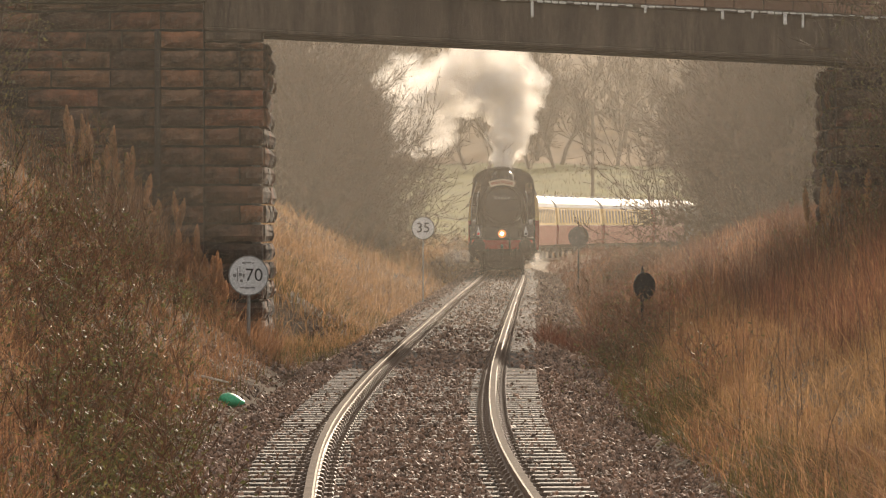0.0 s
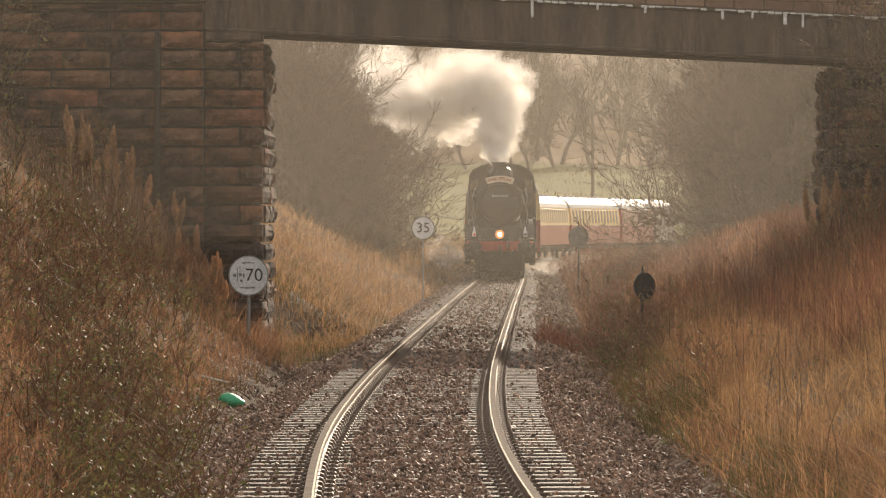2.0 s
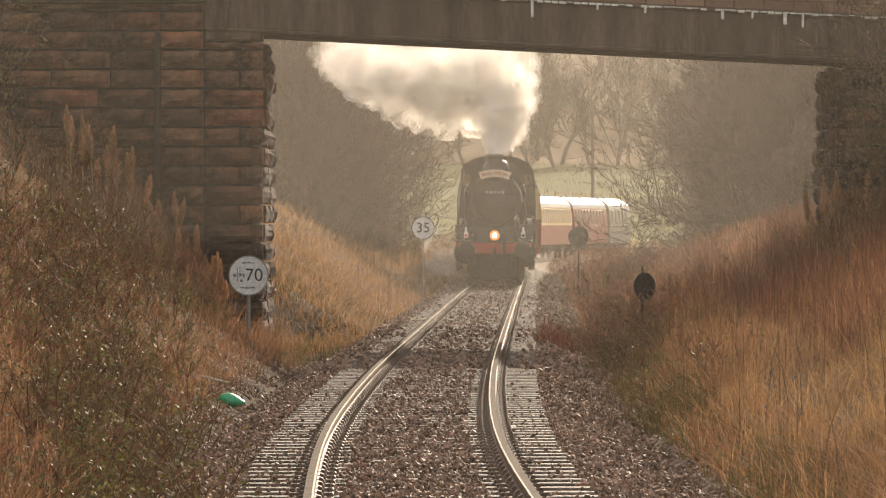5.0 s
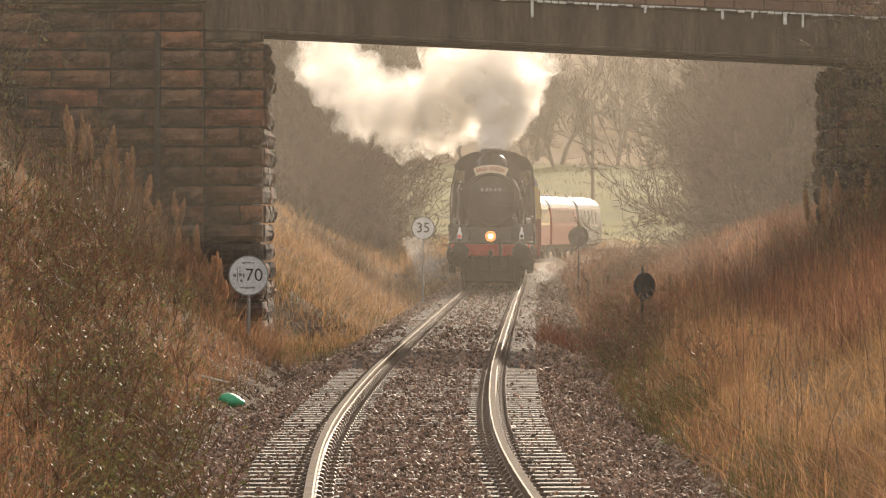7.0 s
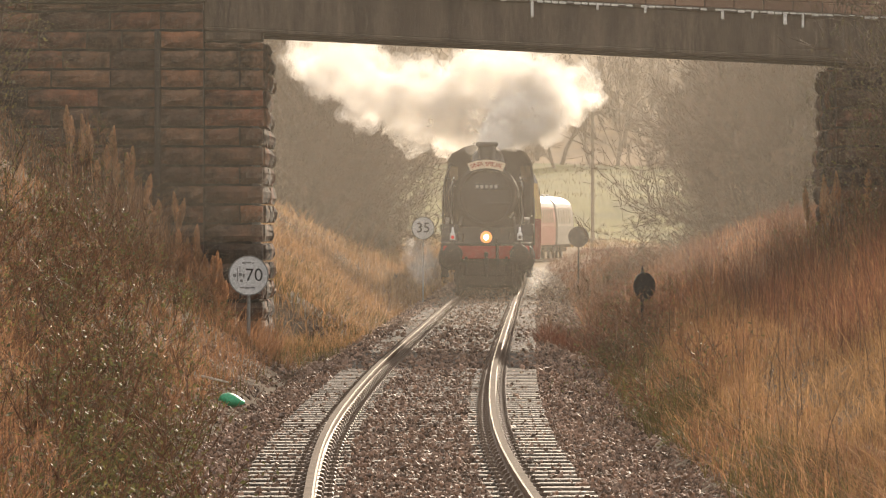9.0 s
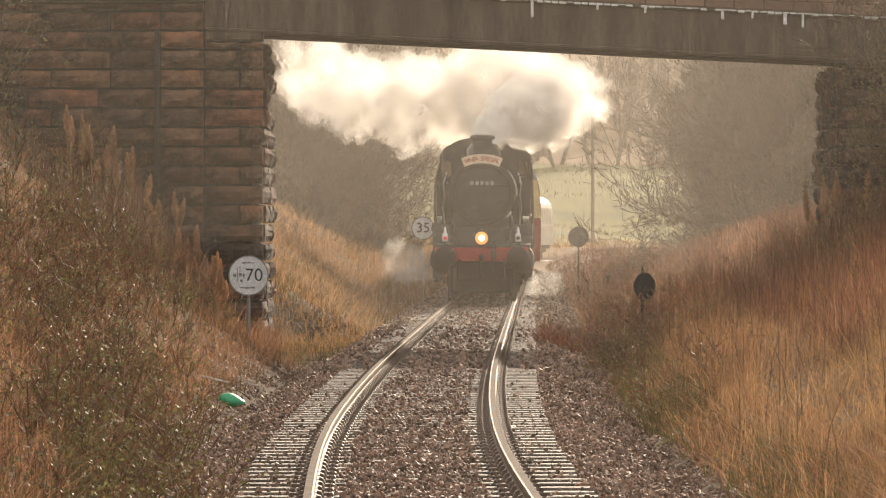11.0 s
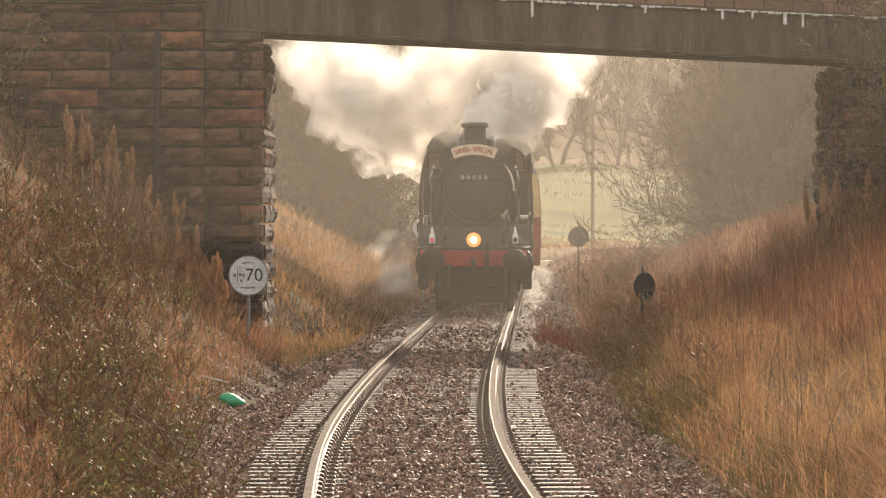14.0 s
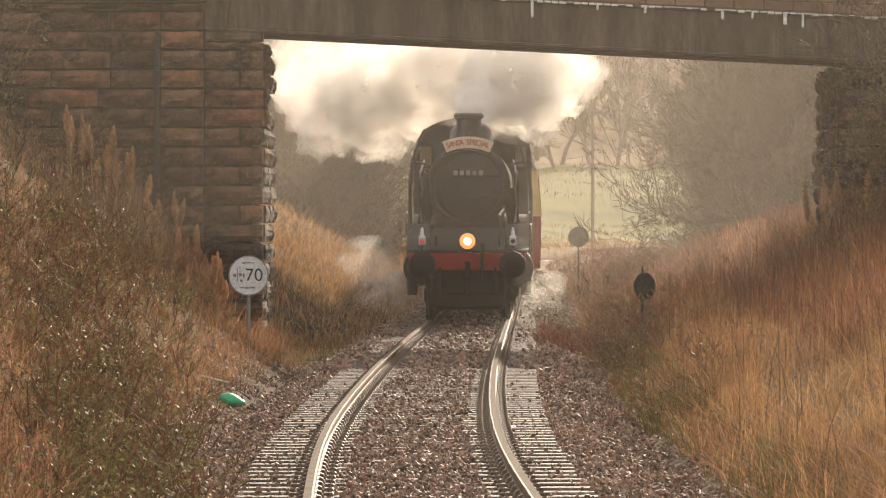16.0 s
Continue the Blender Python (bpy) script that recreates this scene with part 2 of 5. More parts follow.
def lathe(profile, axis="y", seg=32, bm=None, at=(0, 0, 0), caps=True):
    """A profile of (radius, along) turned round an axis."""
    bm = bm or bmesh.new()
    rings = []
    for r, h in profile:
        ring = []
        for i in range(seg):
            a = 2 * math.pi * i / seg
            u, v = r * math.cos(a), r * math.sin(a)
            p = (u, h, v) if axis == "y" else (u, v, h)
            ring.append(bm.verts.new(Vector(p) + Vector(at)))
        rings.append(ring)
    for a, b in zip(rings, rings[1:]):
        for i in range(seg):
            bm.faces.new((a[i], a[(i + 1) % seg], b[(i + 1) % seg], b[i]))
    for ring in (rings[0], rings[-1]) if caps else ():
        try:
            bm.faces.new(ring)
        except ValueError:
            pass
    return bm


def empty(name, m=None, label="", category="", group="", kind=""):
    ob = new(name)
    ob.matrix_basis = m or Matrix()
    return tagged(ob, label, category, group, kind)


def writing(name, text, size, m, mat, parent, depth=0.004):
    """Letters as a mesh part."""
    cu = bpy.data.curves.new(name, "FONT")
    cu.body, cu.size, cu.align_x, cu.align_y, cu.extrude = text, size, "CENTER", "CENTER", depth
    tmp = new(name + "_curve", cu)
    bpy.context.view_layer.update()
    me = bpy.data.meshes.new_from_object(tmp.evaluated_get(bpy.context.evaluated_depsgraph_get()))
    bpy.data.objects.remove(tmp)
    me.materials.clear()
    me.materials.append(mat)
    ob = new(name, me)
    ob.parent, ob.matrix_basis = parent, m
    return ob


# ---- the line of the track ----
LINE_Y = np.array([20, 30, 37, 45, 51, 60, 72, 89.5, 119, 150, 179, 199, 230, 260, 290, 310, 318, 322, 330, 343, 349, 357, 377, 400, 430, 480])
LINE_X = np.array([0.28, 0.0, -0.14, -0.265, -0.29, -0.24, -0.11, 0.17, 0.67, 1.2, 1.72, 2.06, 2.5, 2.75, 3.0, 3.35, 3.7, 4.0, 4.95, 6.5, 7.5, 9.0, 12.6, 16.8, 22.5, 33.0])
GRID_Y = np.arange(20, 480, 0.5)
GRID_X = np.interp(GRID_Y, LINE_Y, LINE_X)
for _ in range(3):
    k = np.ones(17) / 17
    GRID_X = np.convolve(np.pad(GRID_X, 8, mode="reflect", reflect_type="odd"), k, "valid")
GRID_Z = -0.15 * np.clip((GRID_Y - 230) / 80, 0, 1)


def line_x(y):
    return np.interp(y, GRID_Y, GRID_X)


def line_z(y):
    return np.interp(y, GRID_Y, GRID_Z)


ARC = np.concatenate([[0], np.cumsum(np.hypot(np.diff(GRID_Y), np.diff(GRID_X)))])


def on_line(y_front, back):
    """The point of the track that lies so many metres behind the one at y_front."""
    s = np.interp(y_front, GRID_Y, ARC) + back
    y = np.interp(s, ARC, GRID_Y)
    return Vector((float(line_x(y)), float(y), float(line_z(y))))


def smooth01(a, b, x):
    t = np.clip((x - a) / (b - a), 0, 1)
    return t * t * (3 - 2 * t)


def ground_z(x, y):
    """Height of the ground: a cutting that opens into a rising field."""
    x, y = np.asarray(x, float), np.asarray(y, float)
    d = x - line_x(np.clip(y, 20, 479))
    tall = np.where(d > 0, 4.8 - 2.9 * smooth01(94, 101, y), 4.8)
    crest = 0.9 + tall * (1 - smooth01(100, 190, y))
    notch = 1.45 * smooth01(78, 88, y) * (1 - smooth01(101, 106, y))
    left = np.clip((-d - 1.9 - notch * (1 - smooth01(3.3, 5.2, -d))) * 0.68, -0.0, None)
    right = np.clip((d - 2.15) * 0.46, -0.0, None)
    rise = np.minimum(left + right, crest + 0.02 * np.clip(np.abs(d) - 8, 0, 60))
    field = 0.033 * np.clip(y - 375, 0, 225) + 0.125 * np.clip(y - 600, 0, 420) + 0.03 * np.clip(y - 1020, 0, 2000)
    field = field * np.where(y < 480, smooth01(4, 40, np.abs(d)), 1)
    roll = 0.25 * np.sin(x * 0.23 + y * 0.11) * np.sin(y * 0.07 + 1) * smooth01(3, 9, np.abs(d))
    bed = -0.42 + 0.235 * (1 - smooth01(1.25, 2.0, np.abs(d)))
    far = 1 - smooth01(480, 520, y)
    return np.where(y < 500, bed * far, 0) + rise * far + field + roll + line_z(np.clip(y, 20, 479)) * far + (1 - far) * 0.9


# ---- ground ----
def build_ground():
    ys = np.concatenate([np.arange(-60, 30, 6), np.arange(30, 130, 0.5), np.arange(130, 420, 2), np.arange(420, 900, 15), np.arange(900, 3001, 150)])
    dx = np.concatenate([-np.geomspace(900, 10, 26), np.linspace(-9.5, -3, 14), np.linspace(-2.8, 2.8, 29), np.linspace(3, 9.5, 14), np.geomspace(10, 900, 26)])
    n, k = len(ys), len(dx)
    Y = np.repeat(ys, k)
    X = np.tile(dx, n) + line_x(np.clip(Y, 20, 479))
    Z = ground_z(X, Y)
    near = (Y < 420) & (np.abs(np.tile(dx, n)) > 1.8)
    Z = Z + near * 0.06 * np.sin(X * 5.1 + Y * 2.3) * np.sin(Y * 3.7 - X)
    i = np.arange((n - 1) * k).reshape(n - 1, k)[:, :-1].ravel()
    F = np.stack([i, i + 1, i + k + 1, i + k], 1)
    off = np.abs(np.tile(dx, n))[i]
    is_field = np.where((Y[i] > 250) & (Y[i] < 600) & (off > 9) | (Y[i] > 860), 1, np.where(Y[i] >= 250, 2, 0))
    ob = raw("ground", np.stack([X, Y, Z], 1), F, [M_EARTH, M_FIELD, M_LITTER], True, is_field)
    tagged(ob, "brown earth cutting opening into a green winter field", "ground", kind="structure")


# ---- track ----
def build_track():
    head = [(-0.035, 0.0), (0.02, 0.0), (0.034, -0.001), (0.037, -0.03), (0.012, -0.042), (0.011, -0.095), (0.066, -0.108), (0.068, -0.118), (-0.068, -0.118), (-0.066, -0.108), (-0.011, -0.095), (-0.012, -0.042), (-0.037, -0.03)]
    ys = np.arange(24, 420, 1.0)
    for side in (-1, 1):
        vs, fs, mi = [], [], []
        k = len(head)
        for j, y in enumerate(ys):
            slope = (line_x(y + 0.5) - line_x(y - 0.5))
            c = math.cos(math.atan(slope))
            for u, z in head:
                o = side * (0.7525 - u)
                vs.append((line_x(y) + o * c, y - o * c * slope, z + line_z(y)))
            if j:
                for i in range(k):
                    a, b = (j - 1) * k + i, (j - 1) * k + (i + 1) % k
                    fs.append((a, b, b + k, a + k))
                    mi.append(1 if i == 0 else 2 if i == 1 else 0)
        ob = raw("rail", vs, fs, [M_RAIL, M_RAILTOP, M_SHINE], False, mi)
        tagged(ob, "rusty steel rail with a worn bright running top", "rail", "running rails", "structure")

    def chair(parent, x):
        bm = box(x - 0.16, x + 0.16, -0.08, 0.08, -0.13, -0.1, 0.01)
        for s in (-1, 1):
            prism([(x + s * 0.045, -0.11), (x + s * 0.1, -0.11), (x + s * 0.075, -0.06), (x + s * 0.045, -0.05)], -0.05, 0.05, bm)
            tube((x + s * 0.13, 0, -0.105), (x + s * 0.13, 0, -0.07), 0.02, seg=6, bm=bm)
        return part("chair", bm, M_CHAIR, parent, "rusty cast iron rail chair")
    first = None
    y = 34.0
    rng = random.Random(4)
    while y < 262:
        slope = float(line_x(y + 0.5) - line_x(y - 0.5))
        m = pose(float(line_x(y)), y, float(line_z(y)), 0, 0, -math.degrees(math.atan(slope)) + rng.uniform(-0.8, 0.8))
        if first is None:
            first = empty("sleeper", m, "weathered wet timber sleeper bedded in ballast", "sleeper", "sleepers under the rails")
            part("timber", box(-1.3, 1.3, -0.125, 0.125, -0.27, -0.128, 0.012), M_SLEEPER, first)
            chair(first, -0.7525), chair(first, 0.7525)
        else:
            copy_thing(first, m)
        y += 0.68 + rng.uniform(-0.02, 0.02)


def scatter_stones(name, n, y0, y1, size, seed, power):
    rng = np.random.default_rng(seed)
    u = rng.random(n)
    y = 1 / (1 / y0 + u * (1 / y1 - 1 / y0)) if power else y0 + u * (y1 - y0)
    d = rng.uniform(-2.9, 2.85, n)
    d = np.where((rng.random(n) < np.where(d < 0, 0.36, 0.48)) & (np.abs(d) > 0.58) & (np.abs(d) < 1.28), np.sign(d) * rng.uniform(1.28, 2.1, n), d)
    x = line_x(y) + d
    base = -0.165 - 0.2 * smooth01(1.3, 2.1, np.abs(d)) + line_z(y) + rng.uniform(-0.02, 0.035, n)
    base = np.where(rng.random(n) < 0.76, base, base + 0.04)
    base = np.where((np.abs(d) > 0.5) & (np.abs(d) < 1.3), base - (0.03 if size < 0.025 else 0.012), base)
    base = np.where((d < -2.1) | (d > 2.3), ground_z(x, y) + rng.uniform(-0.02, 0.03, n), base)
    s = size * rng.lognormal(0, 0.28, n)
    octa = np.array([(1, 0, 0), (-1, 0, 0), (0, 1, 0), (0, -1, 0), (0, 0, 1), (0, 0, -1)], float)
    V = octa[None] * (1 + rng.uniform(-0.35, 0.35, (n, 6, 1))) + rng.uniform(-0.28, 0.28, (n, 6, 3))
    q = rng.normal(size=(n, 4))
    q /= np.linalg.norm(q, axis=1, keepdims=True)
    w, a, b, c = q.T
    R = np.stack([1 - 2 * (b * b + c * c), 2 * (a * b - c * w), 2 * (a * c + b * w), 2 * (a * b + c * w), 1 - 2 * (a * a + c * c), 2 * (b * c - a * w), 2 * (a * c - b * w), 2 * (b * c + a * w), 1 - 2 * (a * a + b * b)], 1).reshape(n, 3, 3)
    V = np.einsum("nij,nkj->nki", R, V * s[:, None, None]) + np.stack([x, y, base], 1)[:, None]
    f = np.array([(0, 2, 4), (2, 1, 4), (1, 3, 4), (3, 0, 4), (2, 0, 5), (1, 2, 5), (3, 1, 5), (0, 3, 5)])
    F = (np.arange(n)[:, None, None] * 6 + f[None]).reshape(-1, 3)
    ob = raw(name, V.reshape(-1, 3), F, M_BALLAST)
    return tagged(ob, "brown and grey broken stone ballast, damp", "ballast", kind="stuff")


# ---- vegetation ----
def blades(name, x, y, h, w, lean, mat, seed, label, category="grass", bend=0.35, head=0.0):
    """Grass stems: each a bent, tapered ribbon of two quads, facing freely."""
    rng = np.random.default_rng(seed)
    n = len(x)
    z = ground_z(x, y) - 0.05
    ang = rng.uniform(0, 2 * np.pi, n)
    wx, wy = np.cos(ang) * w, np.sin(ang) * w
    la, lm = rng.uniform(0, 2 * np.pi, n), np.abs(rng.normal(0, lean, n))
    lx, ly = np.cos(la) * lm * h, np.sin(la) * lm * h
    P = np.stack([x, y, z], 1)
    side = np.stack([wx, wy, np.zeros(n)], 1)
    up1 = np.stack([lx * 0.3, ly * 0.3, h * 0.5], 1)
    up2 = np.stack([lx, ly, h * (1 - 0.3 * np.minimum(lm, 1) * bend)], 1)
    V = np.stack([P - side, P + side, P + up1 + side * (0.8 + head), P + up1 - side * (0.8 + head), P + up2 + side * (0.15 + head), P + up2 - side * (0.15 + head)], 1)
    f = np.array([(0, 1, 2, 3), (3, 2, 4, 5)])
    F = (np.arange(n)[:, None, None] * 6 + f[None]).reshape(-1, 4)
    return tagged(raw(name, V.reshape(-1, 3), F, mat), label, category, kind="stuff")


def bank_points(n, y0, y1, d0, d1, seed, clump=0.0, invert=True):
    rng = np.random.default_rng(seed)
    u = rng.random(n * 3)
    y = 1 / (1 / y0 + u * (1 / y1 - 1 / y0)) if invert else y0 + u * (y1 - y0)
    d = rng.uniform(d0, d1, n * 3)
    keep = np.sin(d * 2.1 + y * 0.9 + seed) * np.sin(y * 1.3 - d * 1.7) + rng.uniform(-1, 1, n * 3) > clump
    y, d = y[keep][:n], d[keep][:n]
    return line_x(y) + d, y


def branch_cloud(seeds, seed, levels=4, kids=(3, 5), ratio=0.62, spread=0.6, up=0.15, r=0.03, shrink=0.5, min_r=0.004):
    """Many branching stems at once; gives arrays of segments (start, end, start radius, end radius)."""
    rng = np.random.default_rng(seed)
    A, D, L = np.array([s[0] for s in seeds]), np.array([s[1] for s in seeds], float), np.array([s[2] for s in seeds], float)
    R = np.full(len(A), r) if np.isscalar(r) else np.asarray(r, float)
    out = []
    for lv in range(levels):
        nn = 3 if lv < 2 else 2
        P, d = A.copy(), D.copy()
        nodes = [P]
        rr = R.copy()
        for i in range(nn):
            d = d + rng.normal(0, 0.16, d.shape) + np.array([0, 0, up * 0.3])
            d /= np.linalg.norm(d, axis=1, keepdims=True)
            Q = P + d * (L / nn)[:, None]
            r2 = np.maximum(rr * 0.8, min_r)
            out.append((P, Q, rr.copy(), r2))
            P, rr = Q, r2
            nodes.append(P)
        if lv == levels - 1:
            break
        k = rng.integers(kids[0], kids[1] + 1, len(A))
        idx = np.repeat(np.arange(len(A)), k)
        pick = rng.integers(1, nn + 1, len(idx))
        N = np.stack(nodes, 1)
        A = N[idx, pick]
        dd = d[idx] + rng.normal(0, spread, (len(idx), 3)) + np.array([0, 0, up])
        D = dd / np.linalg.norm(dd, axis=1, keepdims=True)
        L = L[idx] * ratio * rng.uniform(0.6, 1.25, len(idx))
        R = np.maximum(rr[idx] * shrink * 1.25, min_r)
    return [np.concatenate([o[j] for o in out]) for j in range(4)]


def twigs(name, seg, mat, label="", parent=None, sides=3, thin=0.0):
    """Branches as tapered tubes; those thinner than thin as narrow ribbons."""
    P, Q, r0, r1 = seg
    d = Q - P
    ref = np.where(np.abs(d[:, 2:3]) > 0.8 * np.linalg.norm(d, axis=1, keepdims=True), np.array([[1.0, 0, 0]]), np.array([[0, 0, 1.0]]))
    u = np.cross(d, ref)
    u /= np.linalg.norm(u, axis=1, keepdims=True) + 1e-9
    v = np.cross(d, u)
    v /= np.linalg.norm(v, axis=1, keepdims=True) + 1e-9
    fat = r0 > thin
    n = int(fat.sum())
    V = np.empty((n, 2 * sides, 3))
    for i in range(sides):
        a = 2 * math.pi * i / sides
        o = (u * math.cos(a) + v * math.sin(a))[fat]
        V[:, i], V[:, sides + i] = P[fat] + o * r0[fat][:, None], Q[fat] + o * r1[fat][:, None]
    f = np.array([(i, (i + 1) % sides, sides + (i + 1) % sides, sides + i) for i in range(sides)])
    F = (np.arange(n)[:, None, None] * 2 * sides + f[None]).reshape(-1, 4)
    lean = ~fat
    m = int(lean.sum())
    ang = np.arange(m) * 2.4
    o = u[lean] * np.cos(ang)[:, None] + v[lean] * np.sin(ang)[:, None]
    a, b = o * r0[lean][:, None], o * r1[lean][:, None] * 0.6
    W = np.stack([P[lean] - a, P[lean] + a, Q[lean] + b, Q[lean] - b], 1)
    G = n * 2 * sides + np.arange(m * 4).reshape(m, 4)
    ob = raw(name, np.concatenate([V.reshape(-1, 3), W.reshape(-1, 3)]), np.concatenate([F, G]), mat)
    ob.parent = parent
    return ob


def leaf_scatter(name, points, size, mat, seed, parent=None):
    rng = np.random.default_rng(seed)
    n = len(points)
    a = rng.normal(size=(n, 3))
    a /= np.linalg.norm(a, axis=1, keepdims=True)
    b = np.cross(a, rng.normal(size=(n, 3)))
    b /= np.linalg.norm(b, axis=1, keepdims=True)
    s = size * rng.uniform(0.6, 1.4, (n, 1))
    V = np.stack([points - a * s, points - b * s * 0.45, points + a * s, points + b * s * 0.45], 1)
    F = np.arange(n * 4).reshape(n, 4)
    ob = raw(name, V.reshape(-1, 3), F, mat)
    ob.parent = parent
    return ob


def bush(x, y, height, width, seed, stems=14, levels=4, leaves=0, label="bare brown thicket of fine twigs", min_r=0.004, mat=None, kids=(3, 5), base_r=0.02, leaf=0.02, leaf_mat=None):
    rng = np.random.default_rng(seed)
    at = np.array([x, y, float(ground_z(x, y))])
    seeds = []
    for i in range(stems):
        o = np.array([rng.normal(0, width * 0.3), rng.normal(0, width * 0.3), -0.1])
        d = np.array([0.6 * o[0] / width + rng.normal(0, 0.14), 0.6 * o[1] / width + rng.normal(0, 0.14), 1.0])
        seeds.append((o, d / np.linalg.norm(d), height * rng.uniform(0.14, 0.58)))
    seg = branch_cloud(seeds, seed, levels, kids, 0.6, 0.5, 0.2, base_r, 0.55, min_r)
    e = empty("bush", Matrix.Translation(at), label, "bush", "bushes on the cutting sides")
    twigs("twig_mass", seg, mat or M_TWIG, parent=e, thin=max(base_r * 0.5, min_r * 1.4))
    if leaves:
        pts = seg[1][rng.integers(0, len(seg[1]), leaves)] + rng.normal(0, 0.05, (leaves, 3))
        leaf_scatter("foliage", pts, leaf, leaf_mat or M_LEAF, seed, e)
    return e


def tree(x, y, height, seed, label="bare winter tree with a fine spreading crown", r=0.22, levels=6, min_r=0.012, spread=0.55):
    rng = np.random.default_rng(seed)
    at = np.array([x, y, float(ground_z(x, y)) - 0.2])
    trunk = [(np.zeros(3), np.array([rng.normal(0, 0.06), rng.normal(0, 0.06), 1.0]), height * 0.42)]
    seg = branch_cloud(trunk, seed, levels, (4, 6), 0.66, spread, 0.28, r, 0.6, min_r)
    e = empty("tree", Matrix.Translation(at), label, "tree", "bare trees in the mist")
    nt = 3
    twigs("trunk", [s[:nt] for s in seg], M_BARK, parent=e, sides=8)
    twigs("crown", [s[nt:] for s in seg], M_TWIG, parent=e, thin=min_r * 1.6)
    return e


# ---- bridge ----
BY, BW = 95.0, 5.0
X_LEFT, X_RIGHT = -3.02, 6.61
SLOPE = -0.0488


def soffit(x):
    return 5.03 + SLOPE * (x - X_LEFT)


STONES = {}


def stone_mesh(length, height, seed):
    """A rock-faced block, its face towards -y."""
    key = (round(length, 1), round(height, 2), seed % 5)
    if key in STONES:
        return STONES[key]
    rng = random.Random(hash(key) % 9973)
    L, H, dpt = key[0], key[1], 0.3
    bm = bmesh.new()
    nx, nz = 4, 3
    g = 0.014
    grid = []
    for j in range(nz + 1):
        row = []
        for i in range(nx + 1):
            edge = i in (0, nx) or j in (0, nz)
            x = -L / 2 + g + (L - 2 * g) * i / nx
            z = 0.026 + (H - 0.052) * j / nz + (rng.uniform(-0.012, 0.012) if j in (0, nz) else 0)
            y = rng.uniform(0.0, 0.05) if edge else -rng.uniform(0.02, 0.13)
            row.append(bm.verts.new((x, y, z)))
        grid.append(row)
    for j in range(nz):
        for i in range(nx):
            bm.faces.new((grid[j][i], grid[j][i + 1], grid[j + 1][i + 1], grid[j + 1][i]))
    ring = [grid[0][i] for i in range(nx + 1)] + [grid[j][nx] for j in range(1, nz + 1)] + [grid[nz][i] for i in range(nx - 1, -1, -1)] + [grid[j][0] for j in range(nz - 1, 0, -1)]
    back = [bm.verts.new((v.co.x, dpt, v.co.z)) for v in ring]
    for a in range(len(ring)):
        b = (a + 1) % len(ring)
        bm.faces.new((ring[b], ring[a], back[a], back[b]))
    bmesh.ops.recalc_face_normals(bm, faces=bm.faces)
    me = bpy.data.meshes.new("stone")
    bm.to_mesh(me)
    bm.free()
    me.materials.append(M_STONE)
    STONES[key] = me
    return me


def lay_stones(parent, x0, x1, z0, z1, y, seed, course=0.325, jut=None, returns=None):
    rng = random.Random(seed)
    z = z0
    while z < z1 - 0.05:
        h = min(course, z1 - z)
        x = x0
        while x < x1 - 0.05:
            L = rng.choice([0.6, 0.8, 1.0, 1.2])
            if x1 - x - L < 0.35:
                L = x1 - x
            ob = new("stone", stone_mesh(L, h, rng.randrange(50)))
            ob.parent = parent
            out = rng.uniform(-0.025, 0.02) - (jut(x + L / 2) if jut else 0)
            ob.matrix_basis = Matrix.Translation((x + L / 2, y + out, z)) @ Matrix.Diagonal((L / round(L, 1), 1, 1, 1))
            x += L
        if returns is not None:
            yy = y + 0.35
            while yy < y + BW - 0.2:
                L = rng.choice([0.6, 0.7, 0.9])
                L = min(L, y + BW - yy)
                ob = new("stone", stone_mesh(L, h, rng.randrange(50)))
                ob.parent = parent
                s = returns[1]
                ob.matrix_basis = Matrix.Translation((returns[0] + s * rng.uniform(-0.03, 0.05), yy + L / 2, z)) @ pose(0, 0, 0, 0, 0, 90 * s) @ Matrix.Diagonal((1, 0.4, 1, 1))
                yy += L
        z += course


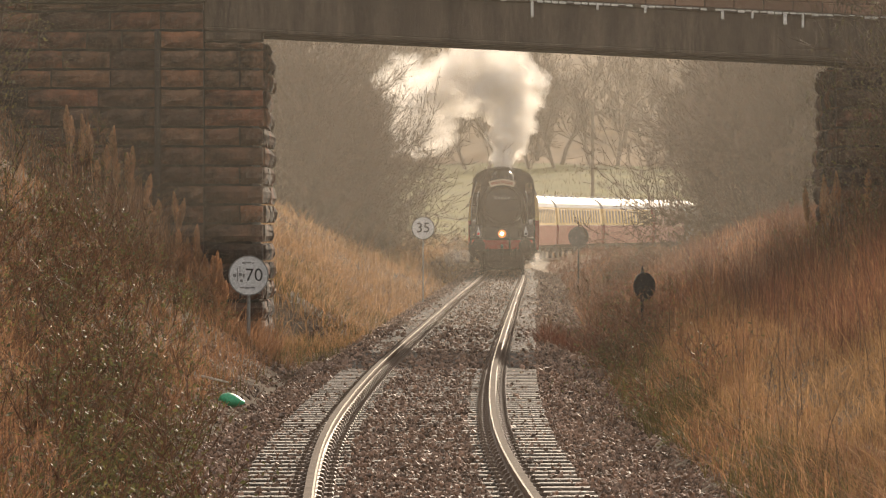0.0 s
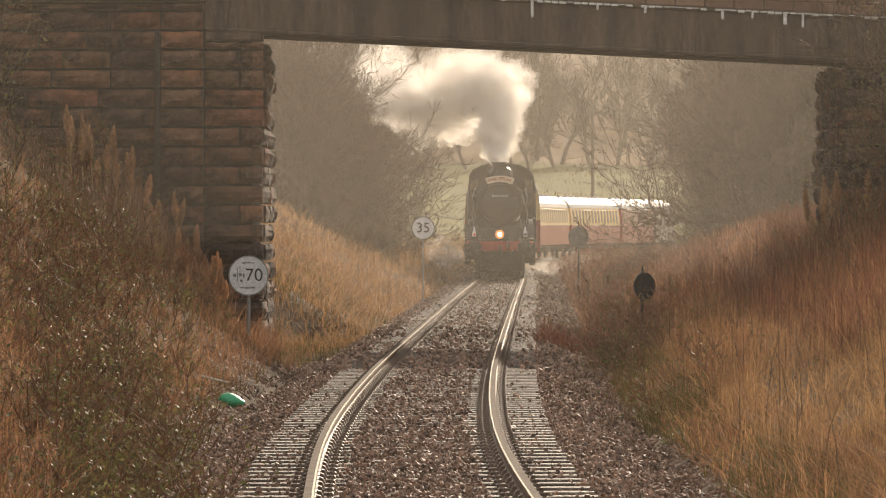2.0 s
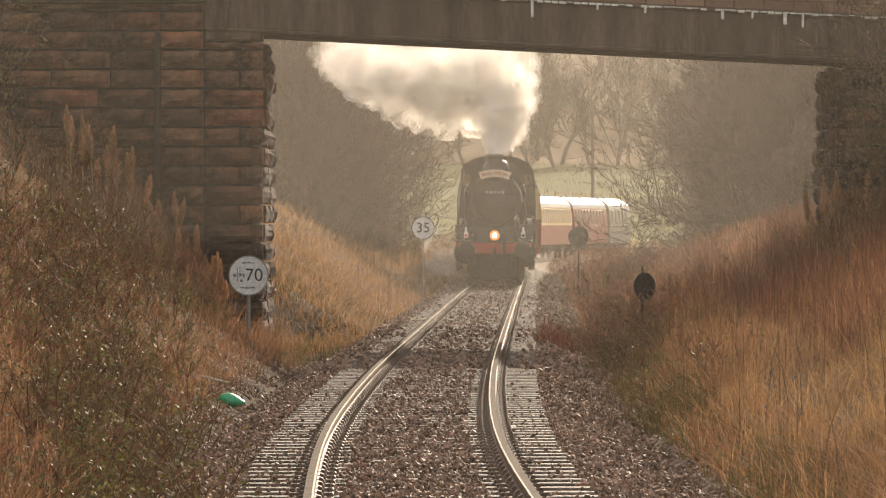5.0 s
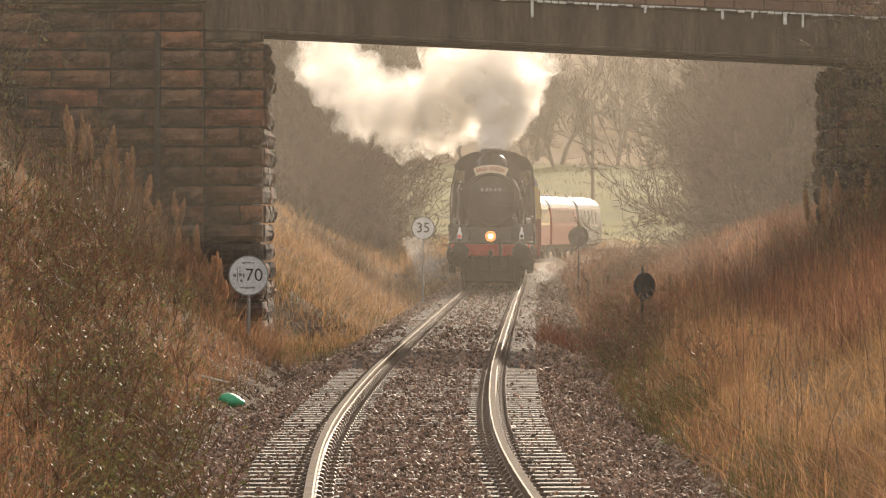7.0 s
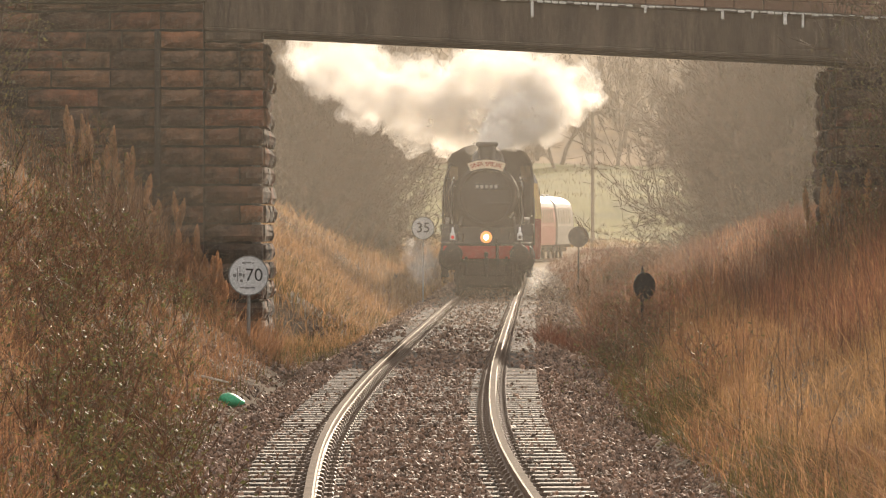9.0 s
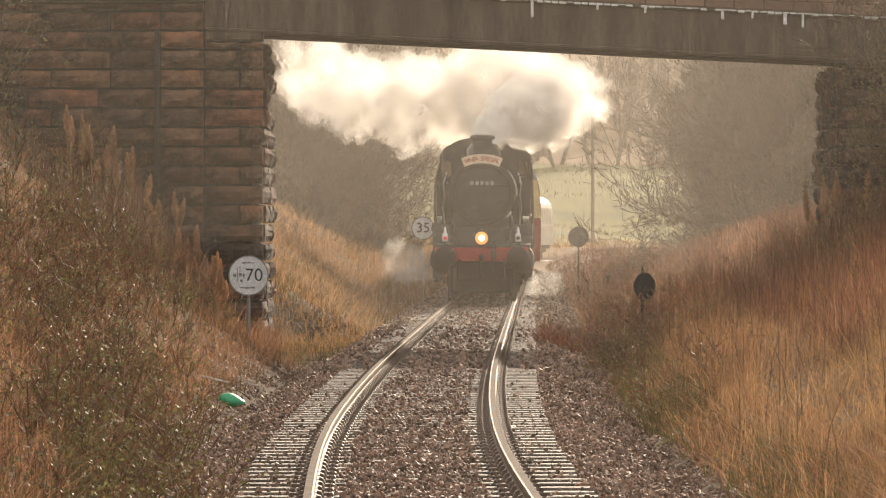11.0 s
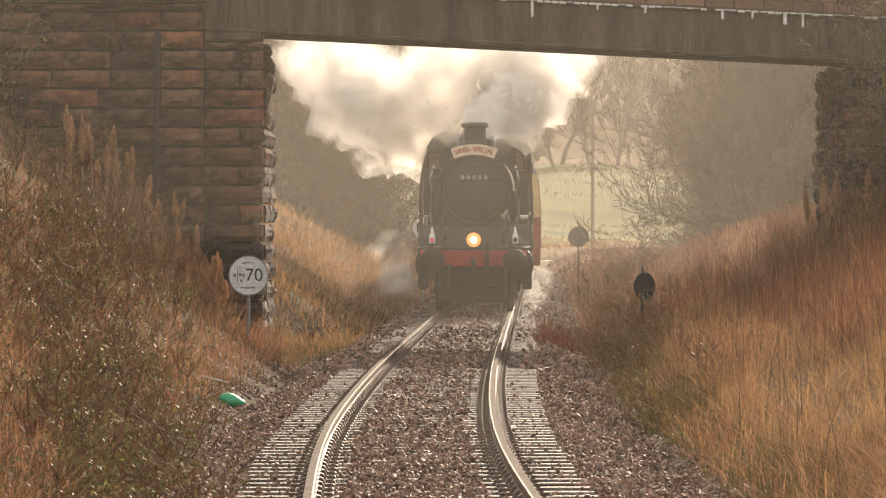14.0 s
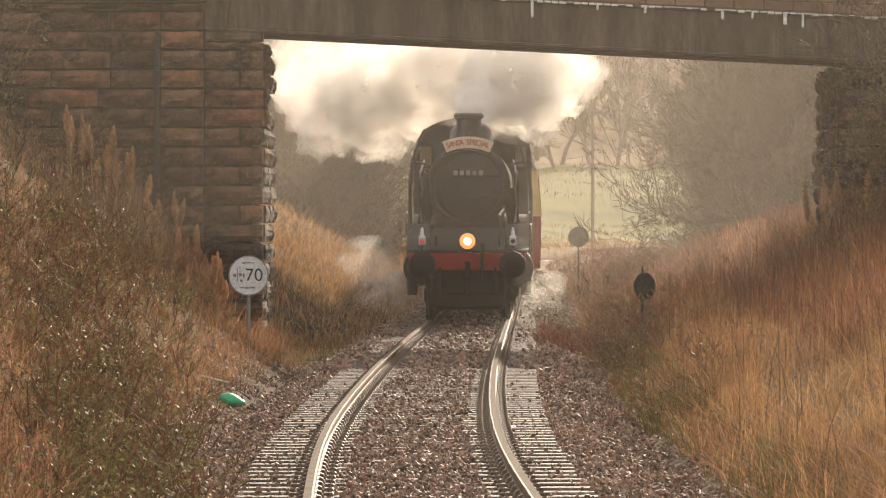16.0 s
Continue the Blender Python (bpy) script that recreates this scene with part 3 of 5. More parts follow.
def build_bridge():
    # girder, deck and parapet
    x0, x1 = -4.02, 8.4
    g = empty("bridge", None, "brown stained girder road bridge crossing the single track", "bridge")

    def sloped(name, y0, y1, a, b, mat, xa=x0, xb=x1, label=""):
        bm = bmesh.new()
        v = []
        for x in (xa, xb):
            for y, z in ((y0, a), (y1, a), (y1, b), (y0, b)):
                v.append(bm.verts.new((x, y, soffit(x) + z)))
        for f in ((0, 1, 2, 3), (7, 6, 5, 4), (0, 4, 5, 1), (1, 5, 6, 2), (2, 6, 7, 3), (3, 7, 4, 0)):
            bm.faces.new([v[i] for i in f])
        bmesh.ops.bevel(bm, geom=list(bm.edges), offset=0.012, segments=1, affect="EDGES")
        return part(name, bm, mat, g, label)
    sloped("fascia_girder", BY, BY + 0.4, 0.06, 0.73, M_CONCRETE)
    sloped("lower_flange", BY - 0.07, BY + 0.55, 0.0, 0.06, M_CONCRETE)
    sloped("far_girder", BY + BW - 0.4, BY + BW, 0.06, 0.78, M_CONCRETE)
    sloped("deck_slab", BY + 0.55, BY + BW - 0.4, 0.15, 0.75, M_CONCRETE)
    sloped("coping_ledge", BY - 0.06, BY + 0.4, 0.734, 0.8, M_CONCRETE)
    sloped("parapet_core", BY + 0.05, BY + 0.38, 0.8, 2.0, M_MORTAR)
    sloped("far_parapet", BY + BW - 0.38, BY + BW, 0.78, 2.0, M_BRICK)
    for i in range(4):
        sloped("cross_girder", BY + 0.8 + i * 0.95, BY + 1.0 + i * 0.95, 0.03, 0.15, M_CONCRETE)
    # parapet blocks above the ledge
    rng = random.Random(8)
    bm = box(-0.24, 0.24, 0, 0.12, 0, 0.165, 0.012)
    me = bpy.data.meshes.new("brick")
    bm.to_mesh(me)
    bm.free()
    me.materials.append(M_BRICK)
    for j in range(7):
        for i in range(25):
            x = x0 + 0.25 + 0.495 * i + 0.25 * (j % 2)
            ob = new("brick", me)
            ob.parent = g
            ob.matrix_basis = Matrix.Translation((x, BY + 0.0 + rng.uniform(-0.01, 0.01), soffit(x) + 0.805 + j * 0.172)) @ pose(0, 0, 0, 0, -math.degrees(math.atan(SLOPE)), 0)
    # lime run along the ledge with drips
    for k in range(60):
        a = -0.0 + k * 0.125
        if rng.random() < 0.06:
            continue
        hh = rng.uniform(-0.002, 0.035)
        sloped("lime_streak", BY - 0.068, BY - 0.05, 0.77 - hh, 0.77 + 0.012, M_LIME, a + 0.7, a + 0.7 + rng.uniform(0.11, 0.1245), "white lime streak" if k == 0 else "")
    for x, w, h in ((1.5, 0.05, 0.24), (5.75, 0.06, 0.16), (4.7, 0.05, 0.12), (6.05, 0.04, 0.2), (3.4, 0.04, 0.08), (2.6, 0.04, 0.07), (5.2, 0.04, 0.09)):
        sloped("lime_drip", BY - 0.066, BY - 0.0005, 0.73 - h, 0.77, M_LIME, x - w / 2, x + w / 2)
    # abutments
    a = empty("abutment", None, "rock-faced red and brown sandstone bridge abutment, sooty", "abutment", "bridge abutments")
    part("core", box(-13, X_LEFT - 0.2, BY + 0.2, BY + BW, -0.6, 4.9), M_MORTAR, a)
    part("core", box(-13, -4.05, BY + 0.2, BY + BW, 4.9, 6.6), M_MORTAR, a)
    lay_stones(a, -9.4, -4.75, -0.45, 5.55, BY + 0.02, 3)
    lay_stones(a, -4.75, -4.02, -0.45, 5.55, BY - 0.13, 5)
    lay_stones(a, -4.02, X_LEFT, -0.45, 4.9, BY + 0.0, 7, returns=(X_LEFT, 1))
    part("coping", box(-9.6, -3.98, BY - 0.22, BY + 0.4, 5.555, 5.72, 0.02), M_CONCRETE, a, "flat stone string course")
    lay_stones(a, -9.4, -4.02, 5.725, 6.6, BY + 0.02, 9)
    part("bearing_stone", box(-4.01, X_LEFT - 0.02, BY - 0.06, BY + 0.8, 4.905, 5.05, 0.02), M_CONCRETE, a)
    # Dark tube put in for the shadow line at the pier's step.
    part("step_shadow_tube", tube((-4.8, BY - 0.1, 1.4), (-4.8, BY - 0.1, 5.1), 0.05, seg=10), M_SOOT, a, "dark tube drawn for the shadow line beside the pier")
    b = empty("abutment", None, "dark sandstone bridge abutment half hidden by bushes", "abutment", "bridge abutments")
    part("core", box(X_RIGHT + 0.2, 16, BY + 0.2, BY + BW, -0.6, 4.45), M_MORTAR, b)
    lay_stones(b, X_RIGHT, X_RIGHT + 4.2, -0.45, 4.5, BY + 0.0, 11, returns=(X_RIGHT, -1))
    part("core", box(8.45, 16, BY + 0.2, BY + BW, 4.45, 6.4), M_MORTAR, b)
    lay_stones(b, 8.45, 10.4, 4.5, 6.4, BY + 0.02, 13)
    # embankments that carry the road on both sides
    for x0, x1 in ((-80, -9.4), (10.4, 90)):
        bm = prism([(x0, -1), (x1, -1), (x1, 5.4), (x0, 5.4)], BY + 0.6, BY + BW)
        tagged(part("road_embankment", bm, M_EARTH), "earth road embankment", "embankment", kind="structure")


# ---- signs and small things ----
def disc_sign(x, y, z, dia, face, ring, label, tilt=0.0, post=True, spike=False, text="", back=False, name="speed_sign"):
    g = float(ground_z(x, y))
    e = empty(name, pose(x, y, g, 0, 0, tilt), label, "railway sign")
    h = z - g
    s = 1 if back else -1
    part("disc", lathe([(dia / 2 * 0.985, -0.012), (dia / 2, -0.004), (dia / 2, 0.006), (dia / 2 * 0.985, 0.012)], seg=40, at=(0, 0, h)), face, e)
    if ring:
        part("rim", lathe([(dia / 2 * 0.96, -0.017), (dia / 2 * 1.02, -0.017), (dia / 2 * 1.02, 0.012), (dia / 2 * 0.96, 0.012), (dia / 2 * 0.96, -0.017)], seg=40, at=(0, 0, h), caps=False), ring, e)
    if post:
        part("post", tube((0, 0.045, -0.3), (0, 0.045, h + dia * 0.3), 0.018 if text == "35" else 0.028), M_SOOT if back else M_GREY, e)
    if spike:
        part("finial", tube((0, 0.045, h + dia * 0.3), (0, 0.045, h + dia * 0.72), 0.03, 0.012), M_SOOT, e)
    if text:
        writing("figures", text, dia * (0.46 if text == "70" else 0.62), pose(dia * (0.14 if text == "70" else 0), -0.018, h, 90, 0, 0), M_SIGNBLACK, e)
    return e, h


def build_signs():
    e, h = disc_sign(-3.03, 88.0, 1.015, 0.615, M_WHITE, M_GREY, "white round speed sign with weathered lettering on a post", text="70")
    # faded unreadable lettering as bars
    for x0, x1, z0, z1 in ((-0.1, -0.045, 0.185, 0.21), (-0.035, 0.045, 0.19, 0.215), (0.055, 0.09, 0.185, 0.205), (-0.24, -0.19, -0.02, 0.03), (-0.18, -0.165, -0.08, 0.12), (-0.15, -0.1, -0.01, 0.04), (-0.09, -0.06, -0.03, 0.03), (-0.14, -0.125, 0.06, 0.15), (-0.13, -0.09, -0.1, -0.06), (-0.13, -0.06, -0.2, -0.175), (-0.05, 0.02, -0.205, -0.175), (0.03, 0.1, -0.2, -0.175)):
        part("lettering_bar", box(x0, x1, -0.0155, -0.012, h + z0, h + z1), M_GREY, e)
    disc_sign(-0.53, 150.0, 1.73, 0.6, M_WHITE, M_SIGNBLACK, "white round speed sign with a black rim on a thin post", text="35")
    disc_sign(4.44, 185.0, 1.43, 0.68, M_SIGN_HAZED, None, "dark back of a round trackside sign on a post", spike=True, back=True)
    disc_sign(3.03, 85.0, 0.88, 0.42, M_SIGNBLACK, None, "dark back of a small round sign among dry grass", tilt=38, spike=True, back=True)
    # telegraph pole in the field edge
    e = empty("telegraph_pole", pose(10.6, 400, float(ground_z(10.6, 400)) - 0.3), "tall thin wooden telegraph pole in the mist", "pole")
    part("pole", tube((0, 0, 0), (0, 0, 10.6), 0.14, 0.11, 10), M_POST, e)
    part("crossarm", box(-0.7, 0.7, -0.05, 0.05, 9.8, 9.92, 0.01), M_POST, e)
    # green plastic tub and litter
    x, y = -2.37, 62.5
    bm = bmesh.new()
    bmesh.ops.create_icosphere(bm, subdivisions=3, radius=0.12)
    for v in bm.verts:
        v.co.x *= 1.0 + 0.55 * smooth01(0.0, 0.12, v.co.x)
        v.co.z *= 0.72 * (1 - 0.5 * smooth01(0.06, 0.2, v.co.x))
        v.co += Vector((0, 0, 1)) * 0.012 * noise.noise(v.co * 9)
    ob = part("plastic_tub", bm, M_PLASTIC, None, smooth=True)
    ob.matrix_basis = pose(x, y, float(ground_z(x, y)) + 0.1, 5, 6, 0)
    tagged(ob, "crumpled green plastic tub lying on the bank", "litter")
    for (px, py, l, rz, ry) in ((-2.55, 62.8, 0.34, 10, 15), (-2.72, 46, 0.24, -15, -10), (-2.0, 66, 0.3, 20, -8), (-1.95, 64, 0.35, -10, 10)):
        bm = tube((-l / 2, 0, 0), (l / 2, 0, 0.01), 0.016, 0.01, 7)
        ob = part("stick", bm, M_POST if px > -2.1 else M_PALEWOOD)
        ob.matrix_basis = pose(px, py, float(ground_z(px, py)) + (0.2 if px < -2.1 else 0.05), 0, ry, rz)
        tagged(ob, "pale broken stick lying on the bank", "stick", "sticks on the bank")


# ---- locomotive ----
wheels = []


def build_loco():
    e = empty("locomotive", None, "black steam locomotive with smoke deflectors, red buffer beam and lit headlamp", "locomotive")
    RC, ZC = 0.80, 2.58
    # smokebox, door, boiler
    part("smokebox", lathe([(RC - 0.05, 1.02), (RC, 1.06), (RC, 3.0), (RC - 0.01, 3.02)], at=(0, 0, ZC), seg=48), M_SOOT, e, smooth=False)
    part("boiler", lathe([(RC - 0.03, 3.0), (RC + 0.03, 8.6)], at=(0, 0, ZC), seg=40), M_BLACK, e)
    door = part("smokebox_door", lathe([(0.0, 0.86), (0.3, 0.88), (0.55, 0.95), (0.63, 1.0), (0.64, 1.04)], at=(0, 0, ZC - 0.04), seg=48), M_SOOT, e, smooth=True)
    part("door_ring", lathe([(0.66, 1.03), (0.7, 1.0), (0.73, 1.03)], at=(0, 0, ZC - 0.04), seg=48, caps=False), M_SOOT, e)
    for z in (-0.22, 0.18):
        part("hinge_strap", box(-0.05, 0.62, 0.84, 0.92, ZC + z - 0.035, ZC + z + 0.035, 0.01), M_BLACK, door)
    part("door_handle", tube((0, 0.8, ZC - 0.04), (0.13, 0.8, ZC + 0.12), 0.014, seg=8), M_BLACK, door)
    bm = bmesh.new()
    pts = [(0.66 * math.cos(a), 0.9, ZC + 0.1 + 0.66 * math.sin(a)) for a in np.linspace(0.5, math.pi - 0.5, 14)]
    for p, q in zip(pts, pts[1:]):
        tube(p, q, 0.014, seg=6, bm=bm)
    part("handrail", bm, M_BLACK, e)
    # chimney, dome, valves
    part("chimney", lathe([(0.34, 3.3), (0.27, 3.42), (0.235, 3.6), (0.235, 3.84), (0.29, 3.87), (0.29, 3.92), (0.25, 3.96), (0.2, 3.96), (0.18, 3.6)], "z", 28, at=(0, 1.85, 0)), M_SOOT, e)
    part("dome", lathe([(0.46, 3.25), (0.42, 3.5), (0.4, 3.68), (0.3, 3.8), (0.1, 3.85), (0.0, 3.85)], "z", 28, at=(0, 5.0, 0)), M_BLACK, e, smooth=True)
    for x in (-0.14, 0.14):
        part("safety_valve", tube((x, 7.6, 3.4), (x, 7.6, 3.86), 0.08, 0.06), M_STEEL, e)
    part("whistle", tube((0.3, 8.2, 3.4), (0.3, 8.2, 3.75), 0.03), M_STEEL, e)
    # smoke deflectors beside the smokebox, splashers and running plate
    for s in (-1, 1):
        outer = [(1.14, 1.83), (1.15, 2.2), (1.14, 2.6), (1.1, 2.95), (1.03, 3.22), (0.95, 3.42)]
        out = [(s * x, z) for x, z in outer] + [(s * (x - 0.025), z - 0.01) for x, z in outer[::-1]]
        plate = part("smoke_deflector", prism(out, 0.82, 3.3), M_SOOT, e, "black smoke deflector plate curving inwards at the top")
        part("deflector_handrail", tube((s * 1.165, 1.0, 2.05), (s * 1.165, 3.1, 2.05), 0.014, seg=6), M_STEEL, plate)
        for yy in (1.0, 2.05, 3.1):
            part("rail_knob", tube((s * 1.14, yy, 2.05), (s * 1.18, yy, 2.05), 0.022, seg=8), M_STEEL, plate)
        part("deflector_stay", tube((s * 0.74, 1.2, 2.95), (s * 1.08, 1.2, 3.02), 0.018, seg=8), M_BLACK, plate)
        bm = bmesh.new()
        run = [(s * 0.9, 1.3, 1.85), (s * 0.93, 1.32, 2.2), (s * 0.9, 1.35, 2.5), (s * 0.93, 1.5, 2.8), (s * 0.86, 1.9, 3.05)]
        for p, q in zip(run, run[1:]):
            tube(p, q, 0.022, seg=8, bm=bm)
        part("lubricator_pipe", bm, M_STEEL, e, "bright metal lubricator pipe")
        part("boiler_handrail", tube((s * 0.88, 3.2, 2.85), (s * 0.92, 8.6, 2.85), 0.016, seg=6), M_STEEL, e)
        part("steam_pipe", tube((s * 0.74, 1.9, 2.5), (s * 0.9, 1.9, 1.7), 0.12, seg=14), M_SOOT, e)
        part("running_plate", box(s * 0.72 if s > 0 else -1.2, 1.2 if s > 0 else -0.72, 1.0, 8.7, 1.79, 1.83, 0.01), M_BLACK, e)
        part("valance", box(min(s * 1.18, s * 1.2), max(s * 1.18, s * 1.2), 1.0, 8.7, 1.66, 1.79), M_BLACK, e)
        plate = [(0.12, 1.3), (0.55, 1.34), (0.85, 1.5), (1.0, 1.79), (1.0, 1.83), (0.82, 1.56), (0.53, 1.38), (0.12, 1.34)]
        bm = prism([(-y, z) for y, z in plate], min(s * 0.72, s * 1.16), max(s * 0.72, s * 1.16))
        bmesh.ops.rotate(bm, verts=bm.verts, matrix=Matrix.Rotation(radians(90), 3, "Z"))
        for v in bm.verts:
            v.co = Vector((-v.co.x, -v.co.y, v.co.z))
        part("curved_footplate", bm, M_BLACK, e)
        for yy in (4.6, 7.6):
            bm = lathe([(0.0, -0.14), (1.02, -0.14), (1.02, 0.14), (0.0, 0.14)], seg=36, at=(0, 0, 0))
            bmesh.ops.rotate(bm, verts=bm.verts, matrix=Matrix.Rotation(radians(90), 3, "Z"))
            bmesh.ops.bisect_plane(bm, geom=bm.verts[:] + bm.edges[:] + bm.faces[:], plane_co=(0, 0, 0.82), plane_no=(0, 0, 1), clear_inner=True)
            bmesh.ops.translate(bm, verts=bm.verts, vec=(s * 0.98, yy, 1.0))
            part("splasher", bm, M_BLACK, e)
        part("cylinder", lathe([(0.0, 0.95), (0.12, 0.95), (0.14, 1.05), (0.34, 1.08), (0.36, 1.12), (0.36, 1.95), (0.3, 2.0), (0.0, 2.0)], at=(s * 0.89, 0, 1.0), seg=28), M_BLACK, e)
        part("valve_chest", lathe([(0.0, 0.9), (0.1, 0.92), (0.19, 1.05), (0.2, 2.1), (0.0, 2.12)], at=(s * 0.9, 0, 1.45), seg=24), M_BLACK, e)
        part("steps", box(min(s * 1.0, s * 1.2), max(s * 1.0, s * 1.2), 2.5, 2.75, 0.45, 1.66, 0.02), M_BLACK, e)
        part("brake_pipe", tube((s * 0.52, -0.03, 1.0), (s * 0.52, -0.1, 0.55), 0.035, seg=8), M_SOOT, e)
        part("guard_iron", box(s * 0.75 - 0.03, s * 0.75 + 0.03, 0.22, 0.3, 0.08, 1.0, 0.01), M_BLACK, e)
        # buffers
        bf = part("buffer", lathe([(0.17, 0.0), (0.16, -0.12), (0.11, -0.2), (0.1, -0.36), (0.11, -0.38)], at=(s * 0.85, 0, 1.06), seg=26), M_BLACK, e)
        part("buffer_head", lathe([(0.0, -0.46), (0.15, -0.455), (0.25, -0.43), (0.255, -0.4), (0.1, -0.37)], at=(s * 0.85, 0, 1.06), seg=30), M_SOOT, bf)
        # lamps on brackets above the buffers
        lx = s * 0.86
        lamp = part("side_lamp", box(lx - 0.065, lx + 0.065, -0.1, 0.06, 1.42, 1.6, 0.015), M_WHITE, e, "white oil lamp")
        part("lamp_top", tube((lx, -0.01, 1.6), (lx, -0.01, 1.76), 0.045, 0.02, 10), M_WHITE, lamp)
        part("lens", lathe([(0.0, -0.12), (0.04, -0.118), (0.045, -0.1)], at=(lx, 0, 1.5), seg=18), M_TAIL if s < 0 else M_SIGNBLACK, lamp)
        part("lamp_iron", box(lx - 0.02, lx + 0.02, -0.02, 0.02, 1.27, 1.42), M_BLACK, e)
    part("buffer_beam", box(-1.1, 1.1, 0.0, 0.1, 0.95, 1.28, 0.015), M_REDBEAM, e, "red painted buffer beam")
    part("front_platform", box(-1.14, 1.14, 0.0, 1.15, 1.282, 1.33, 0.01), M_BLACK, e)
    part("bogie_frame", box(-0.72, 0.72, 0.5, 1.0, 0.2, 0.86, 0.06), M_SOOT, e)
    part("frame_stretcher", box(-0.58, 0.58, 0.35, 3.2, 0.5, 1.28, 0.02), M_SOOT, e)
    part("ashpan", box(-0.56, 0.56, 5.0, 9.5, 0.3, 1.5, 0.03), M_SOOT, e)
    bm = prism([(0.0, 1.33), (1.15, 1.33), (1.15, 1.75), (0.8, 1.75)], -0.7, 0.7)
    bmesh.ops.rotate(bm, verts=bm.verts, matrix=Matrix.Rotation(radians(90), 3, "Z"))
    part("front_slope", bm, M_BLACK, e)
    part("saddle", box(-0.62, 0.62, 1.1, 2.6, 1.3, 2.0, 0.03), M_SOOT, e)
    for s in (-1, 1):
        part("frame_plate", box(s * 0.6 - 0.02, s * 0.6 + 0.02, 0.1, 10.9, 0.55, 1.6), M_SOOT, e)
    # headlamp
    hl = part("headlamp", lathe([(0.12, 0.1), (0.135, 0.0), (0.135, -0.08), (0.12, -0.1)], at=(0, -0.02, 1.5), seg=24), M_BLACK, e)
    # Emissive ring added to draw the orange glare around the lens.
    part("halo_ring", lathe([(0.066, -0.112), (0.135, -0.1), (0.15, -0.06), (0.1, -0.05)], at=(0, -0.02, 1.5), seg=24, caps=False), M_HALO, hl, "glowing orange ring drawn for the headlamp's glare")
    part("headlamp_lens", lathe([(0.0, -0.135), (0.045, -0.13), (0.062, -0.115), (0.066, -0.1)], at=(0, -0.02, 1.5), seg=24), M_LAMP, hl, "lit warm headlamp lens")
    # coupling
    part("drawhook", box(-0.05, 0.05, -0.3, 0.0, 0.98, 1.12, 0.02), M_SOOT, e)
    bm = bmesh.new()
    for k in range(3):
        box(-0.06 + 0.01 * k, 0.06 - 0.01 * k, -0.26, -0.2, 0.98 - 0.17 * (k + 1), 0.98 - 0.17 * k, 0.02, bm)
    part("coupling_link", bm, M_SOOT, e)
    part("vacuum_pipe", tube((0.28, -0.08, 0.7), (0.28, -0.08, 1.45), 0.04, seg=10), M_SOOT, e)
    # cab and bunker
    cab = [(x * 0.95, z) for x, z in [(-1.26, 1.5), (1.26, 1.5), (1.28, 2.3), (1.26, 2.95), (1.19, 3.48), (1.05, 3.72), (0.7, 3.9), (0.3, 3.98), (-0.3, 3.98), (-0.7, 3.9), (-1.05, 3.72), (-1.19, 3.48), (-1.26, 2.95), (-1.28, 2.3)]]
    part("cab", prism(cab, 8.7, 10.6), M_SOOT, e)
    roof = [(x * 1.02, z + 0.03) for x, z in cab[3:12]] + [(x * 0.98, z - 0.02) for x, z in cab[11:2:-1]]
    part("cab_roof", prism(roof, 8.5, 11.0), M_SOOT, e)
    for s in (-1, 1):
        part("spectacle_window", box(s * 0.97 - 0.12, s * 0.97 + 0.12, 8.67, 8.7, 3.0, 3.4, 0.02), M_GLASS, e)
    # tender
    part("tender_frame", box(-1.15, 1.15, 11.1, 17.4, 0.75, 1.25, 0.03), M_SOOT, e)
    side = [(-1.22, 1.25), (1.22, 1.25), (1.22, 2.55), (1.1, 2.85), (-1.1, 2.85), (-1.22, 2.55)]
    tender = part("tender_tank", prism(side, 11.2, 17.3), M_BLACK, e, "black riveted tender tank")
    coal = bmesh.new()
    bmesh.ops.create_icosphere(coal, subdivisions=3, radius=1.0)
    for v in coal.verts:
        v.co = Vector((v.co.x * 0.95, v.co.y * 1.9, max(v.co.z, 0) * 0.4)) * (1 + 0.2 * noise.noise(v.co * 4)) + Vector((0, 13.6, 2.8))
    part("coal", coal, M_SOOT, tender)
    # headboard
    bm = bmesh.new()
    n = 16
    R0, R1, half = 1.05, 1.27, radians(23)
    zc = 3.36 - 1.14
    vs = []
    for i in range(n + 1):
        a = -half + 2 * half * i / n
        vs.append([bm.verts.new((r * math.sin(a), y, zc + r * math.cos(a))) for r in (R0, R1) for y in (0.7, 0.73)])
    for p, q in zip(vs, vs[1:]):
        for i, j in ((0, 2), (2, 3), (3, 1), (1, 0)):
            bm.faces.new((p[i], p[j], q[j], q[i]))
    bm.faces.new((vs[0][0], vs[0][1], vs[0][3], vs[0][2]))
    bm.faces.new((vs[-1][0], vs[-1][2], vs[-1][3], vs[-1][1]))
    hb = part("headboard", bm, M_BOARD, e, "curved cream headboard with red letters")
    word = "SANTA SPECIAL"
    for i, c in enumerate(word):
        if c == " ":
            continue
        a = radians(-19 + 38 * i / (len(word) - 1))
        r = (R0 + R1) / 2
        writing("letter", c, 0.15, Matrix.Translation((r * math.sin(a), 0.695, zc + r * math.cos(a))) @ pose(0, 0, 0, 0, math.degrees(a), 0) @ pose(0, 0, 0, 90, 0, 0), M_BOARDRED, hb)
    part("number_plate", box(-0.3, 0.3, 0.84, 0.87, 2.72, 2.88, 0.01), M_SIGNBLACK, e)
    for i in range(5):
        x = -0.24 + 0.12 * i
        part("plate_bar", box(x - 0.04, x + 0.04, 0.832, 0.838, 2.755, 2.845), M_GREY, e)
